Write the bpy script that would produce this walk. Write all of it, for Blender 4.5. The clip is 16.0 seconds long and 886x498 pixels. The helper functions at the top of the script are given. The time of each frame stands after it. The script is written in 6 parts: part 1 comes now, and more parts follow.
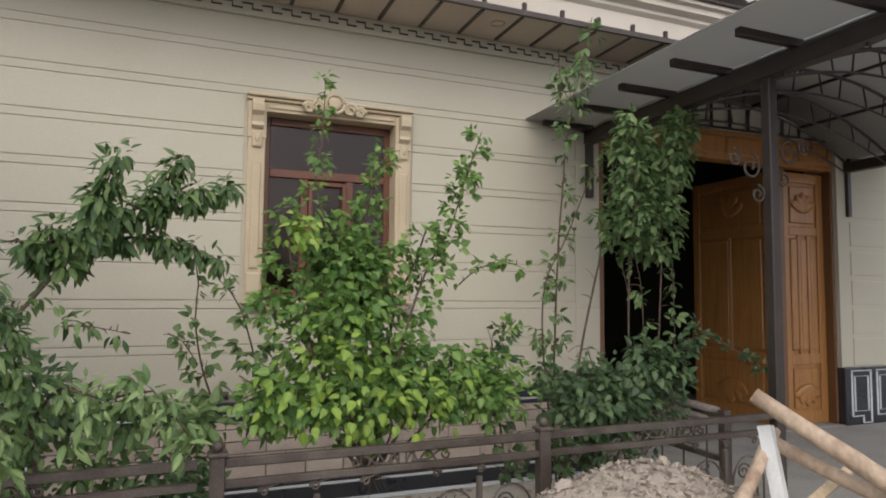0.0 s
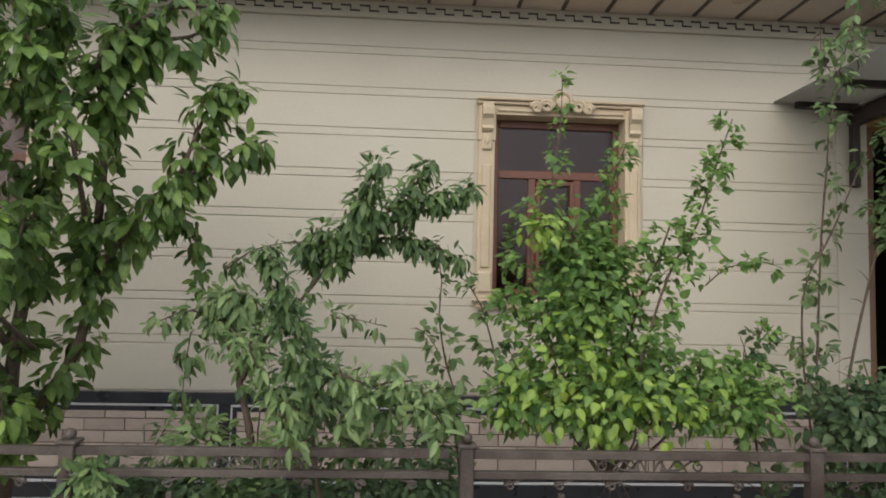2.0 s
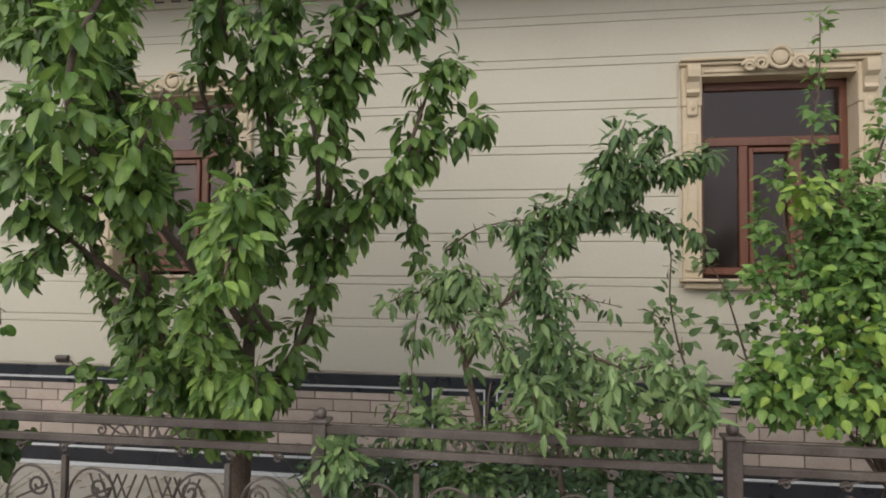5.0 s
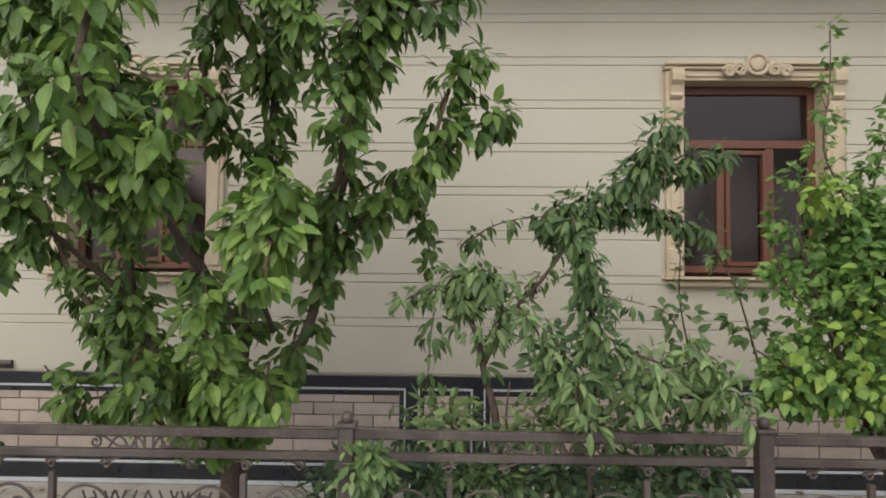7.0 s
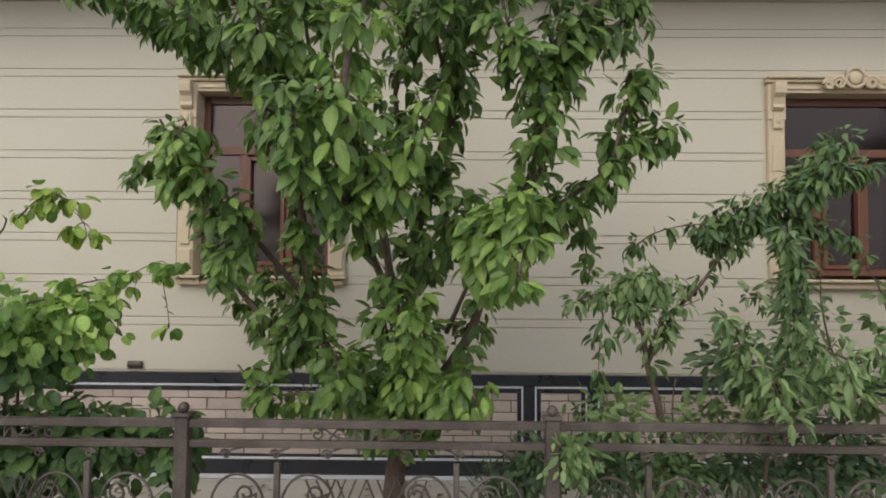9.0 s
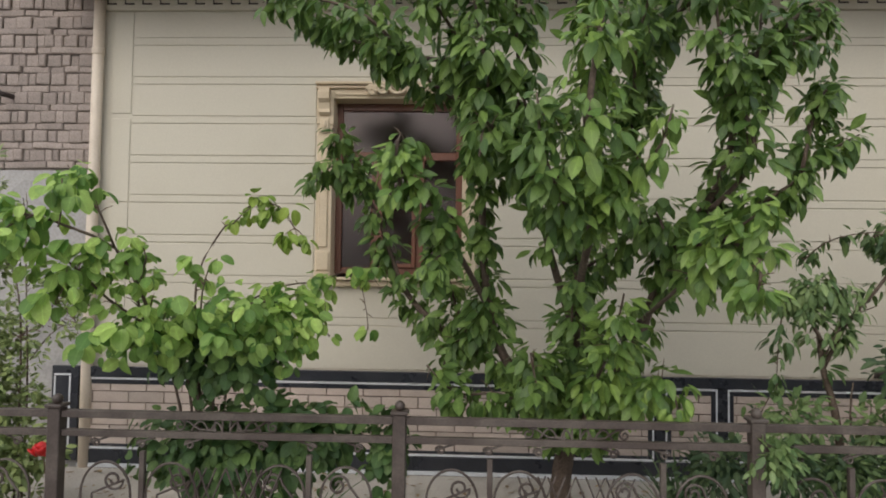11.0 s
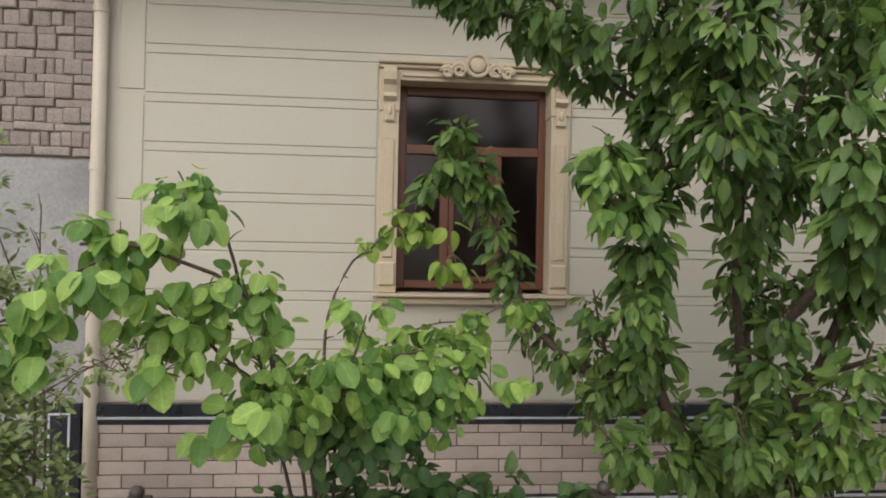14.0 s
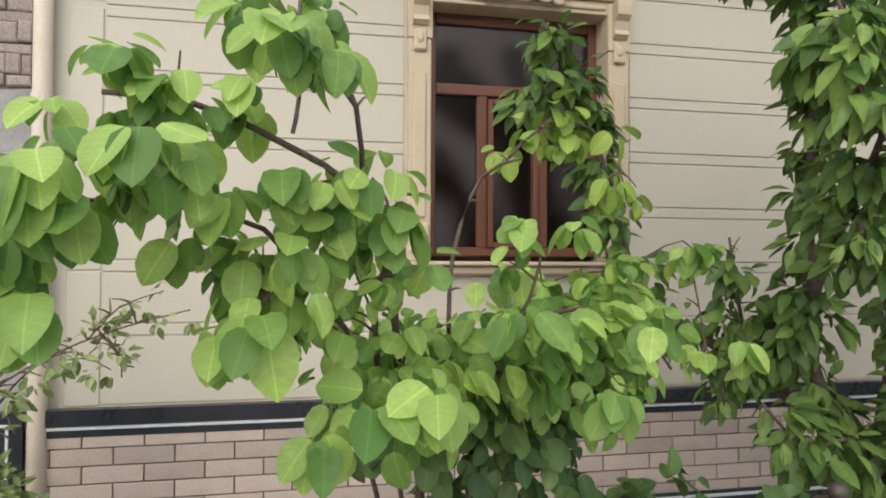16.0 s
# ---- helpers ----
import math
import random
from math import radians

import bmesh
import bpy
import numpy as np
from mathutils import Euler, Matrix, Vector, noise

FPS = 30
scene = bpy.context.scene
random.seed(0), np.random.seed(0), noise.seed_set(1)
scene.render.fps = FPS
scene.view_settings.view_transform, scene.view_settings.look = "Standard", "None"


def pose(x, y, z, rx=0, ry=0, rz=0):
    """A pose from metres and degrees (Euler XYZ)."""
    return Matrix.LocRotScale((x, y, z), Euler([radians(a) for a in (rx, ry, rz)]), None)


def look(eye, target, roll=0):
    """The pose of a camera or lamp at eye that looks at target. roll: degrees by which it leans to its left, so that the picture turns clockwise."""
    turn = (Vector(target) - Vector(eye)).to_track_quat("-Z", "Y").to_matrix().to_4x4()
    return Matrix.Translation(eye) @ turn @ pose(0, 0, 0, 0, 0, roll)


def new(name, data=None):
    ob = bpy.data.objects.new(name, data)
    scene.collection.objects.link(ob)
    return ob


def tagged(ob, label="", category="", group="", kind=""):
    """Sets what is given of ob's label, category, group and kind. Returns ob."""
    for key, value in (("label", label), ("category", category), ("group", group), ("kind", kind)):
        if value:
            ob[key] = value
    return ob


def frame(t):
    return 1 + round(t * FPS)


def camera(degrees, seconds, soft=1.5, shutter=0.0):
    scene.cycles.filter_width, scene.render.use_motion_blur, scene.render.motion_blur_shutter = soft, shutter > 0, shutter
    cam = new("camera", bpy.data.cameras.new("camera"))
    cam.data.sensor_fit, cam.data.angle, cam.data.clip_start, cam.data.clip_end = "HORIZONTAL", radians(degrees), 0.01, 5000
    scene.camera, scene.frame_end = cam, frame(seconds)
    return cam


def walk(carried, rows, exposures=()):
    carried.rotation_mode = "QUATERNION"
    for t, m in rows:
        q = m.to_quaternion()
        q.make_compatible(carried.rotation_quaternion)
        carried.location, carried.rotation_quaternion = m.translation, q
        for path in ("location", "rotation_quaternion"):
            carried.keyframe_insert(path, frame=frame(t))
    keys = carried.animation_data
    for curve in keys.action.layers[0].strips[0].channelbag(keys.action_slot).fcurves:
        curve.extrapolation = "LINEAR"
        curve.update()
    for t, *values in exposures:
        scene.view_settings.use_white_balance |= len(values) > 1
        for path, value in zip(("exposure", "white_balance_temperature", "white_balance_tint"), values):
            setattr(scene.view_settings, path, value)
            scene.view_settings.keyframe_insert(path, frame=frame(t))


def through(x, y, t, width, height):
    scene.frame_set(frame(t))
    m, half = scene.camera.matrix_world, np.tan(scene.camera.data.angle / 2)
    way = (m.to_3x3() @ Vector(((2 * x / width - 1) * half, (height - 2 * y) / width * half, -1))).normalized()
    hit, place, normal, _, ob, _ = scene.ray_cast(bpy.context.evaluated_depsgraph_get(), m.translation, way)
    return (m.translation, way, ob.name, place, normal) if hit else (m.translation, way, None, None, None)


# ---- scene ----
cam = camera(69.5, 16.0, soft=1.9)
PATH = [
    (0, (0.077, -0.021, 1.585), (0.819, 1.831, 1.723), 0.5),
    (0.5, (0.04, -0.028, 1.588), (0.649, 1.872, 1.724), 0.8),
    (1, (0.013, -0.006, 1.577), (0.483, 1.933, 1.712), 1.0),
    (1.5, (-0.016, -0.005, 1.573), (0.296, 1.966, 1.707), 1.2),
    (2, (-0.078, 0.045, 1.574), (0.037, 2.037, 1.703), 1.4),
    (2.5, (-0.176, 0.097, 1.574), (-0.362, 2.085, 1.693), 1.4),
    (3, (-0.245, 0.112, 1.566), (-0.627, 2.071, 1.686), 1.4),
    (3.5, (-0.335, 0.113, 1.56), (-0.731, 2.07, 1.674), 1.1),
    (4, (-0.459, 0.114, 1.535), (-0.823, 2.078, 1.647), 0.7),
    (4.5, (-0.538, 0.147, 1.531), (-0.858, 2.119, 1.624), 0.5),
    (4.7, (-0.555, 0.182, 1.526), (-0.868, 2.155, 1.612), 0.4),
    (6.8, (-1.026, 0.259, 1.517), (-1.089, 2.256, 1.599), 0.8),
    (7, (-1.102, 0.265, 1.509), (-1.151, 2.263, 1.591), 0.5),
    (7.5, (-1.329, 0.302, 1.495), (-1.356, 2.3, 1.583), 0.3),
    (8, (-1.584, 0.227, 1.515), (-1.607, 2.225, 1.607), 0.3),
    (8.5, (-1.832, 0.086, 1.516), (-1.856, 2.084, 1.61), 0.3),
    (9, (-2.08, 0.016, 1.513), (-2.105, 2.014, 1.601), 0.4),
    (9.2, (-2.191, -0.008, 1.527), (-2.223, 1.99, 1.612), 0.4),
    (11.3, (-3.234, -0.146, 1.538), (-3.308, 1.851, 1.621), 0.8),
    (11.5, (-3.376, -0.125, 1.537), (-3.443, 1.873, 1.6), 0.7),
    (12, (-3.618, -0.025, 1.577), (-3.696, 1.973, 1.607), 0.6),
    (12.5, (-3.836, 0.188, 1.593), (-3.909, 2.187, 1.607), 0.6),
    (13, (-3.987, 0.337, 1.699), (-4.034, 2.336, 1.707), 0.6),
    (13.5, (-4.138, 0.482, 1.757), (-4.082, 2.481, 1.767), 0.9),
    (14, (-4.214, 0.648, 1.769), (-4.054, 2.641, 1.797), 1.1),
    (14.5, (-4.314, 0.851, 1.716), (-4.063, 2.835, 1.751), 0.9),
    (15, (-4.482, 1.033, 1.601), (-4.145, 3.004, 1.645), 0.4),
    (15.5, (-4.652, 1.263, 1.523), (-4.29, 3.23, 1.549), 0.1),
    (16, (-4.803, 1.546, 1.524), (-4.427, 3.51, 1.557), 0.3),
]
walk(cam, [(t, look(eye, target, roll)) for t, eye, target, roll in PATH],
     exposures=[(0.0, 0.62), (3.0, 0.68), (7.0, 0.67), (9.0, 0.6), (12.5, 0.5), (14.0, 0.53), (15.0, 0.64), (16.0, 0.94)])

# ---- light ----
world = bpy.data.worlds.new("sky")
scene.world = world
world.use_nodes = True
wn = world.node_tree
sky = wn.nodes.new("ShaderNodeTexSky")
sky.sky_type = "NISHITA"
sky.sun_disc = False
sky.sun_elevation, sky.sun_rotation = radians(40), radians(203)
sky.air_density, sky.dust_density, sky.ozone_density = 1.0, 6.0, 1.0
veil = wn.nodes.new("ShaderNodeMix")
veil.data_type = "RGBA"
veil.inputs[0].default_value = 0.75
veil.inputs[7].default_value = (8.2, 8.6, 9.6, 1)
wn.links.new(sky.outputs[0], veil.inputs[6])
wn.links.new(veil.outputs[2], wn.nodes["Background"].inputs[0])
wn.nodes["Background"].inputs[1].default_value = 0.1
sun = new("sun", bpy.data.lights.new("sun", "SUN"))
sun.data.energy, sun.data.angle, sun.data.color = 0.7, radians(60), (1.0, 0.97, 0.92)
sun.matrix_world = look((-5, -9, 9), (0, 3, 0))


# ---- materials ----
def mat(name, col, rough=0.7, var=0.12, scale=6.0, fine=60.0, bump=0.15, metal=0.0, dirt=None, dirt_amount=0.35, spec=0.5, obj=0.0, isl=0.0, stretch=(1, 1, 1)):
    """Paint with broad stains and fine grain; dirt: a second colour in patches; obj: how far single pieces differ."""
    m = bpy.data.materials.new(name)
    m.use_nodes = True
    nt = m.node_tree
    n, l = nt.nodes, nt.links
    p = n["Principled BSDF"]
    tc = n.new("ShaderNodeTexCoord")
    mp = n.new("ShaderNodeMapping")
    mp.inputs["Scale"].default_value = stretch
    l.new(tc.outputs["Object"], mp.inputs[0])
    big, small = n.new("ShaderNodeTexNoise"), n.new("ShaderNodeTexNoise")
    for tex, s, d in ((big, scale, 5), (small, fine, 4)):
        tex.inputs["Scale"].default_value = s
        tex.inputs["Detail"].default_value = d
        l.new(mp.outputs[0], tex.inputs["Vector"])
    base = n.new("ShaderNodeMix")
    base.data_type = "RGBA"
    c2 = dirt or tuple(c * 0.6 for c in col)
    base.inputs[6].default_value, base.inputs[7].default_value = (*col, 1), (*c2, 1)
    ramp = n.new("ShaderNodeMapRange")
    ramp.inputs[1].default_value, ramp.inputs[2].default_value = 0.45, 0.8
    ramp.inputs[4].default_value = dirt_amount
    l.new(big.outputs[0], ramp.inputs[0])
    l.new(ramp.outputs[0], base.inputs[0])
    hsv = n.new("ShaderNodeHueSaturation")
    val = n.new("ShaderNodeMapRange")
    val.inputs[1].default_value, val.inputs[2].default_value = 0.3, 0.7
    val.inputs[3].default_value, val.inputs[4].default_value = 1 - var, 1 + var
    l.new(small.outputs[0], val.inputs[0])
    out = val.outputs[0]
    if obj:
        info = n.new("ShaderNodeObjectInfo")
        om = n.new("ShaderNodeMapRange")
        om.inputs[3].default_value, om.inputs[4].default_value = 1 - obj, 1 + obj
        l.new(info.outputs["Random"], om.inputs[0])
        mul = n.new("ShaderNodeMath")
        mul.operation = "MULTIPLY"
        l.new(om.outputs[0], mul.inputs[0])
        l.new(out, mul.inputs[1])
        out = mul.outputs[0]
    if isl:
        geo = n.new("ShaderNodeNewGeometry")
        om = n.new("ShaderNodeMapRange")
        om.inputs[3].default_value, om.inputs[4].default_value = 1 - isl, 1 + isl
        l.new(geo.outputs["Random Per Island"], om.inputs[0])
        mul = n.new("ShaderNodeMath")
        mul.operation = "MULTIPLY"
        l.new(om.outputs[0], mul.inputs[0])
        l.new(out, mul.inputs[1])
        out = mul.outputs[0]
    l.new(out, hsv.inputs["Value"])
    l.new(base.outputs[2], hsv.inputs["Color"])
    l.new(hsv.outputs[0], p.inputs["Base Color"])
    rr = n.new("ShaderNodeMapRange")
    rr.inputs[3].default_value, rr.inputs[4].default_value = max(rough - 0.12, 0.02), min(rough + 0.12, 1)
    l.new(big.outputs[0], rr.inputs[0])
    l.new(rr.outputs[0], p.inputs["Roughness"])
    p.inputs["Metallic"].default_value = metal
    p.inputs["Specular IOR Level"].default_value = spec
    if bump:
        b = n.new("ShaderNodeBump")
        b.inputs["Strength"].default_value, b.inputs["Distance"].default_value = bump, 0.01
        l.new(small.outputs[0], b.inputs["Height"])
        l.new(b.outputs[0], p.inputs["Normal"])
    return m


def leaf_mat(name, dark, light, rough=0.45, through=0.3):
    """Leaf: hue and value differ leaf by leaf, light shines through in part."""
    m = bpy.data.materials.new(name)
    m.use_nodes = True
    n, l = m.node_tree.nodes, m.node_tree.links
    p = n["Principled BSDF"]
    geo, info = n.new("ShaderNodeNewGeometry"), n.new("ShaderNodeObjectInfo")
    add, fr = n.new("ShaderNodeMath"), n.new("ShaderNodeMath")
    fr.operation = "FRACT"
    l.new(geo.outputs["Random Per Island"], add.inputs[0])
    l.new(info.outputs["Random"], add.inputs[1])
    l.new(add.outputs[0], fr.inputs[0])
    ramp = n.new("ShaderNodeValToRGB")
    e = ramp.color_ramp.elements
    e[0].color, e[1].color = (*dark, 1), (*light, 1)
    mid = e.new(0.55)
    mid.color = (*[a * 0.55 + b * 0.45 for a, b in zip(dark, light)], 1)
    l.new(fr.outputs[0], ramp.inputs[0])
    tc = n.new("ShaderNodeTexCoord")
    tex = n.new("ShaderNodeTexNoise")
    tex.inputs["Scale"].default_value = 45
    l.new(tc.outputs["Object"], tex.inputs["Vector"])
    val = n.new("ShaderNodeMapRange")
    val.inputs[3].default_value, val.inputs[4].default_value = 0.7, 1.3
    l.new(tex.outputs[0], val.inputs[0])
    # pale midrib and side veins, along the leaf's own axes
    uv, sep = n.new("ShaderNodeUVMap"), n.new("ShaderNodeSeparateXYZ")
    l.new(uv.outputs[0], sep.inputs[0])

    def calc(op, x, y=None):
        q = n.new("ShaderNodeMath")
        q.operation = op
        for k, s in enumerate((x, y)):
            if s is None:
                continue
            if isinstance(s, (int, float)):
                q.inputs[k].default_value = s
            else:
                l.new(s, q.inputs[k])
        return q.outputs[0]
    off = calc("ABSOLUTE", calc("SUBTRACT", sep.outputs[1], 0.5))
    rib = calc("LESS_THAN", off, 0.022)
    slant = calc("SUBTRACT", sep.outputs[0], calc("MULTIPLY", off, 0.55))
    side = calc("GREATER_THAN", calc("SINE", calc("MULTIPLY", slant, 40.0)), 0.9)
    vein = calc("ADD", calc("MULTIPLY", rib, 0.22), calc("MULTIPLY", side, 0.08))
    edge = calc("MULTIPLY", off, 0.35)
    lit = calc("SUBTRACT", calc("ADD", calc("MULTIPLY", val.outputs[0], 1.06), vein), edge)
    hsv = n.new("ShaderNodeHueSaturation")
    l.new(lit, hsv.inputs["Value"])
    l.new(ramp.outputs[0], hsv.inputs["Color"])
    l.new(hsv.outputs[0], p.inputs["Base Color"])
    p.inputs["Roughness"].default_value = rough
    bmp = n.new("ShaderNodeBump")
    bmp.inputs["Strength"].default_value, bmp.inputs["Distance"].default_value = 0.35, 0.003
    l.new(calc("SUBTRACT", 1.0, vein), bmp.inputs["Height"])
    l.new(bmp.outputs[0], p.inputs["Normal"])
    p.inputs["Specular IOR Level"].default_value = 0.4
    tr = n.new("ShaderNodeBsdfTranslucent")
    l.new(hsv.outputs[0], tr.inputs[0])
    mix = n.new("ShaderNodeMixShader")
    mix.inputs[0].default_value = through
    l.new(p.outputs[0], mix.inputs[1])
    l.new(tr.outputs[0], mix.inputs[2])
    l.new(mix.outputs[0], n["Material Output"].inputs[0])
    return m


M_WALL = mat("cream_render", (0.535, 0.495, 0.40), 0.85, 0.05, 0.9, 140, 0.12, dirt=(0.465, 0.42, 0.33), dirt_amount=0.5, spec=0.2)
M_TRIM = mat("sand_stucco", (0.555, 0.46, 0.325), 0.8, 0.08, 3, 120, 0.15, dirt=(0.45, 0.34, 0.22), dirt_amount=0.5, spec=0.2)
M_FRAME = mat("brown_window_frame", (0.14, 0.052, 0.028), 0.42, 0.12, 4, 90, 0.05, stretch=(1, 1, 0.2))
M_WOOD = mat("varnished_gate_wood", (0.39, 0.18, 0.055), 0.38, 0.16, 5, 40, 0.12, dirt=(0.22, 0.085, 0.025), dirt_amount=0.7, stretch=(4, 4, 0.35))
M_WOODDARK = mat("dark_carved_wood", (0.16, 0.075, 0.03), 0.45, 0.16, 5, 40, 0.12, stretch=(4, 4, 0.35))
M_BLACK = mat("black_granite", (0.022, 0.024, 0.03), 0.3, 0.3, 5, 160, 0.02, dirt=(0.06, 0.06, 0.065), dirt_amount=0.4)
M_LINE = mat("white_inlay", (0.62, 0.63, 0.64), 0.5, 0.08, 8, 80, 0.05)
M_TILE = mat("pink_clinker_tile", (0.475, 0.39, 0.33), 0.75, 0.09, 7, 90, 0.2, dirt=(0.375, 0.30, 0.25), dirt_amount=0.6, obj=0.15)
M_MORTAR = mat("tile_joint", (0.13, 0.09, 0.075), 0.9, 0.15, 8, 120, 0.3)
M_BRICK = mat("raw_brick", (0.345, 0.285, 0.245), 0.95, 0.2, 5, 60, 0.9, dirt=(0.21, 0.175, 0.155), dirt_amount=0.8, obj=0.14)
M_BRICKJOINT = mat("brick_mortar", (0.29, 0.245, 0.215), 0.95, 0.2, 8, 90, 0.6)
M_PLASTER = mat("grey_plaster", (0.345, 0.33, 0.31), 0.9, 0.12, 2.6, 45, 0.5, dirt=(0.225, 0.215, 0.205), dirt_amount=0.9)
M_IRON = mat("brown_painted_iron", (0.06, 0.044, 0.036), 0.5, 0.2, 5, 90, 0.2, dirt=(0.155, 0.13, 0.106), dirt_amount=0.65)
M_IRONDARK = mat("dark_canopy_steel", (0.036, 0.025, 0.021), 0.5, 0.2, 5, 90, 0.1, dirt=(0.07, 0.055, 0.045), dirt_amount=0.6)
M_POLY = mat("grey_green_polycarbonate", (0.25, 0.245, 0.225), 0.5, 0.06, 2, 30, 0.05, dirt=(0.22, 0.235, 0.21), dirt_amount=0.6)
pn, pl = M_POLY.node_tree.nodes, M_POLY.node_tree.links
shine = pn.new("ShaderNodeBsdfTranslucent")
shine.inputs[0].default_value = (0.56, 0.545, 0.51, 1)
blend = pn.new("ShaderNodeMixShader")
blend.inputs[0].default_value = 0.5
pl.new(pn["Principled BSDF"].outputs[0], blend.inputs[1])
pl.new(shine.outputs[0], blend.inputs[2])
pl.new(blend.outputs[0], pn["Material Output"].inputs[0])
M_SOFFIT = mat("soffit_board", (0.56, 0.47, 0.39), 0.7, 0.06, 2, 90, 0.08, dirt=(0.46, 0.38, 0.31), dirt_amount=0.6)
M_ROOF = mat("pale_roof_sheet", (0.50, 0.47, 0.42), 0.7, 0.1, 3, 60, 0.2, dirt=(0.33, 0.31, 0.28), dirt_amount=0.7)
M_GUTTER = mat("cream_fascia", (0.62, 0.55, 0.47), 0.6, 0.05, 2, 80, 0.05)
M_PIPE = mat("cream_downpipe", (0.62, 0.53, 0.42), 0.55, 0.06, 4, 80, 0.05, dirt=(0.48, 0.4, 0.3), dirt_amount=0.6)
M_CONC = mat("concrete", (0.37, 0.35, 0.32), 0.92, 0.12, 2.2, 60, 0.4, dirt=(0.24, 0.225, 0.2), dirt_amount=0.7)
M_APRON = mat("dusty_apron", (0.47, 0.43, 0.365), 0.95, 0.14, 3.5, 70, 0.5, dirt=(0.33, 0.29, 0.23), dirt_amount=0.8)
M_LITTER = leaf_mat("dry_leaf", (0.13, 0.08, 0.04), (0.36, 0.26, 0.13), 0.8, 0.1)
M_ROAD = mat("dusty_asphalt", (0.17, 0.16, 0.15), 0.95, 0.2, 1.5, 90, 0.5, dirt=(0.26, 0.24, 0.21), dirt_amount=0.7)
M_SOIL = mat("garden_soil", (0.27, 0.225, 0.17), 1.0, 0.25, 4, 50, 0.9, dirt=(0.36, 0.32, 0.27), dirt_amount=0.8)
M_RUBBLE = mat("gravel", (0.40, 0.335, 0.27), 0.95, 0.2, 10, 80, 0.6, dirt=(0.22, 0.19, 0.16), dirt_amount=0.6, obj=0.25, isl=0.35)
M_LOG = mat("peeled_log", (0.45, 0.335, 0.24), 0.75, 0.2, 7, 34, 0.7, dirt=(0.23, 0.14, 0.09), dirt_amount=1.0, stretch=(1, 1, 0.6))
M_POLE = mat("weathered_wood", (0.21, 0.18, 0.16), 0.9, 0.2, 6, 40, 0.6, dirt=(0.11, 0.09, 0.08), dirt_amount=0.7)
M_PALEWOOD = mat("sawn_batten", (0.52, 0.40, 0.27), 0.7, 0.12, 6, 60, 0.15)
M_WHITE = mat("white_painted_board", (0.7, 0.7, 0.68), 0.6, 0.06, 5, 70, 0.1)
M_BARK = mat("bark", (0.10, 0.07, 0.05), 0.9, 0.3, 12, 70, 0.8, dirt=(0.17, 0.13, 0.1), dirt_amount=0.6)
M_TWIG = mat("twig_bark", (0.12, 0.08, 0.05), 0.85, 0.25, 15, 90, 0.4)
# near-black passage walls: the unlit interior is put into the plaster colour
M_PASSAGESHADE = mat("passage_shade_plaster", (0.05, 0.045, 0.04), 0.9, 0.1, 2, 40, 0.1)
M_ROOM = mat("room_plaster", (0.5, 0.44, 0.4), 0.9, 0.05, 2, 40, 0.1)
M_ROSE = mat("red_petal", (0.55, 0.02, 0.02), 0.5, 0.15, 20, 90, 0.1)
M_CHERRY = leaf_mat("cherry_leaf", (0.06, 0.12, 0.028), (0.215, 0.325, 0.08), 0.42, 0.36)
# lighter copy of the cherry leaf: light on the front sprays put into colour
M_CHERRYLIT = leaf_mat("cherry_lit_leaf", (0.095, 0.18, 0.04), (0.28, 0.405, 0.092), 0.42, 0.36)
M_PEACH = leaf_mat("peach_leaf", (0.05, 0.1, 0.034), (0.175, 0.262, 0.088))
M_PEACHPALE = leaf_mat("peach_young_leaf", (0.09, 0.16, 0.054), (0.27, 0.365, 0.142))
M_BUSH = leaf_mat("lime_bush_leaf", (0.085, 0.18, 0.046), (0.285, 0.43, 0.115), 0.5, 0.42)
M_LIME = leaf_mat("yellow_young_leaf", (0.16, 0.27, 0.04), (0.34, 0.45, 0.085))
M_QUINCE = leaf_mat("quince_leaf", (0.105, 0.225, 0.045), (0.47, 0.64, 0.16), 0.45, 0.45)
# darker copy of the quince leaf, with the bush's inner shade in its colour
M_QUINCEDARK = leaf_mat("quince_shaded_leaf", (0.043, 0.096, 0.029), (0.144, 0.228, 0.066), 0.55)
M_VINE = leaf_mat("climber_leaf", (0.09, 0.16, 0.06), (0.28, 0.38, 0.165), 0.45, 0.4)
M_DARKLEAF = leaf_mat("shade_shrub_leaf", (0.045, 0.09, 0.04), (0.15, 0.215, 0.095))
M_FINE = leaf_mat("fine_shrub_leaf", (0.12, 0.17, 0.055), (0.35, 0.42, 0.16))
glass = bpy.data.materials.new("tinted_pane")
glass.use_nodes = True
gn, gl = glass.node_tree.nodes, glass.node_tree.links
clear, gloss, fres, both = gn.new("ShaderNodeBsdfTransparent"), gn.new("ShaderNodeBsdfGlossy"), gn.new("ShaderNodeFresnel"), gn.new("ShaderNodeMixShader")
clear.inputs[0].default_value = (0.42, 0.31, 0.28, 1)
gloss.inputs["Roughness"].default_value = 0.16
gloss.inputs["Color"].default_value = (0.88, 0.78, 0.74, 1)
fres.inputs[0].default_value = 1.57
gl.new(fres.outputs[0], both.inputs[0])
gl.new(clear.outputs[0], both.inputs[1])
gl.new(gloss.outputs[0], both.inputs[2])
gl.new(both.outputs[0], gn["Material Output"].inputs[0])


# ---- building blocks ----
BASES = {}


def thing(name, base, label, category, group="", kind=""):
    ob = new(name)
    ob.location = base
    ob.empty_display_size = 0.1
    BASES[ob] = Vector(base)
    return tagged(ob, label, category, group, kind)


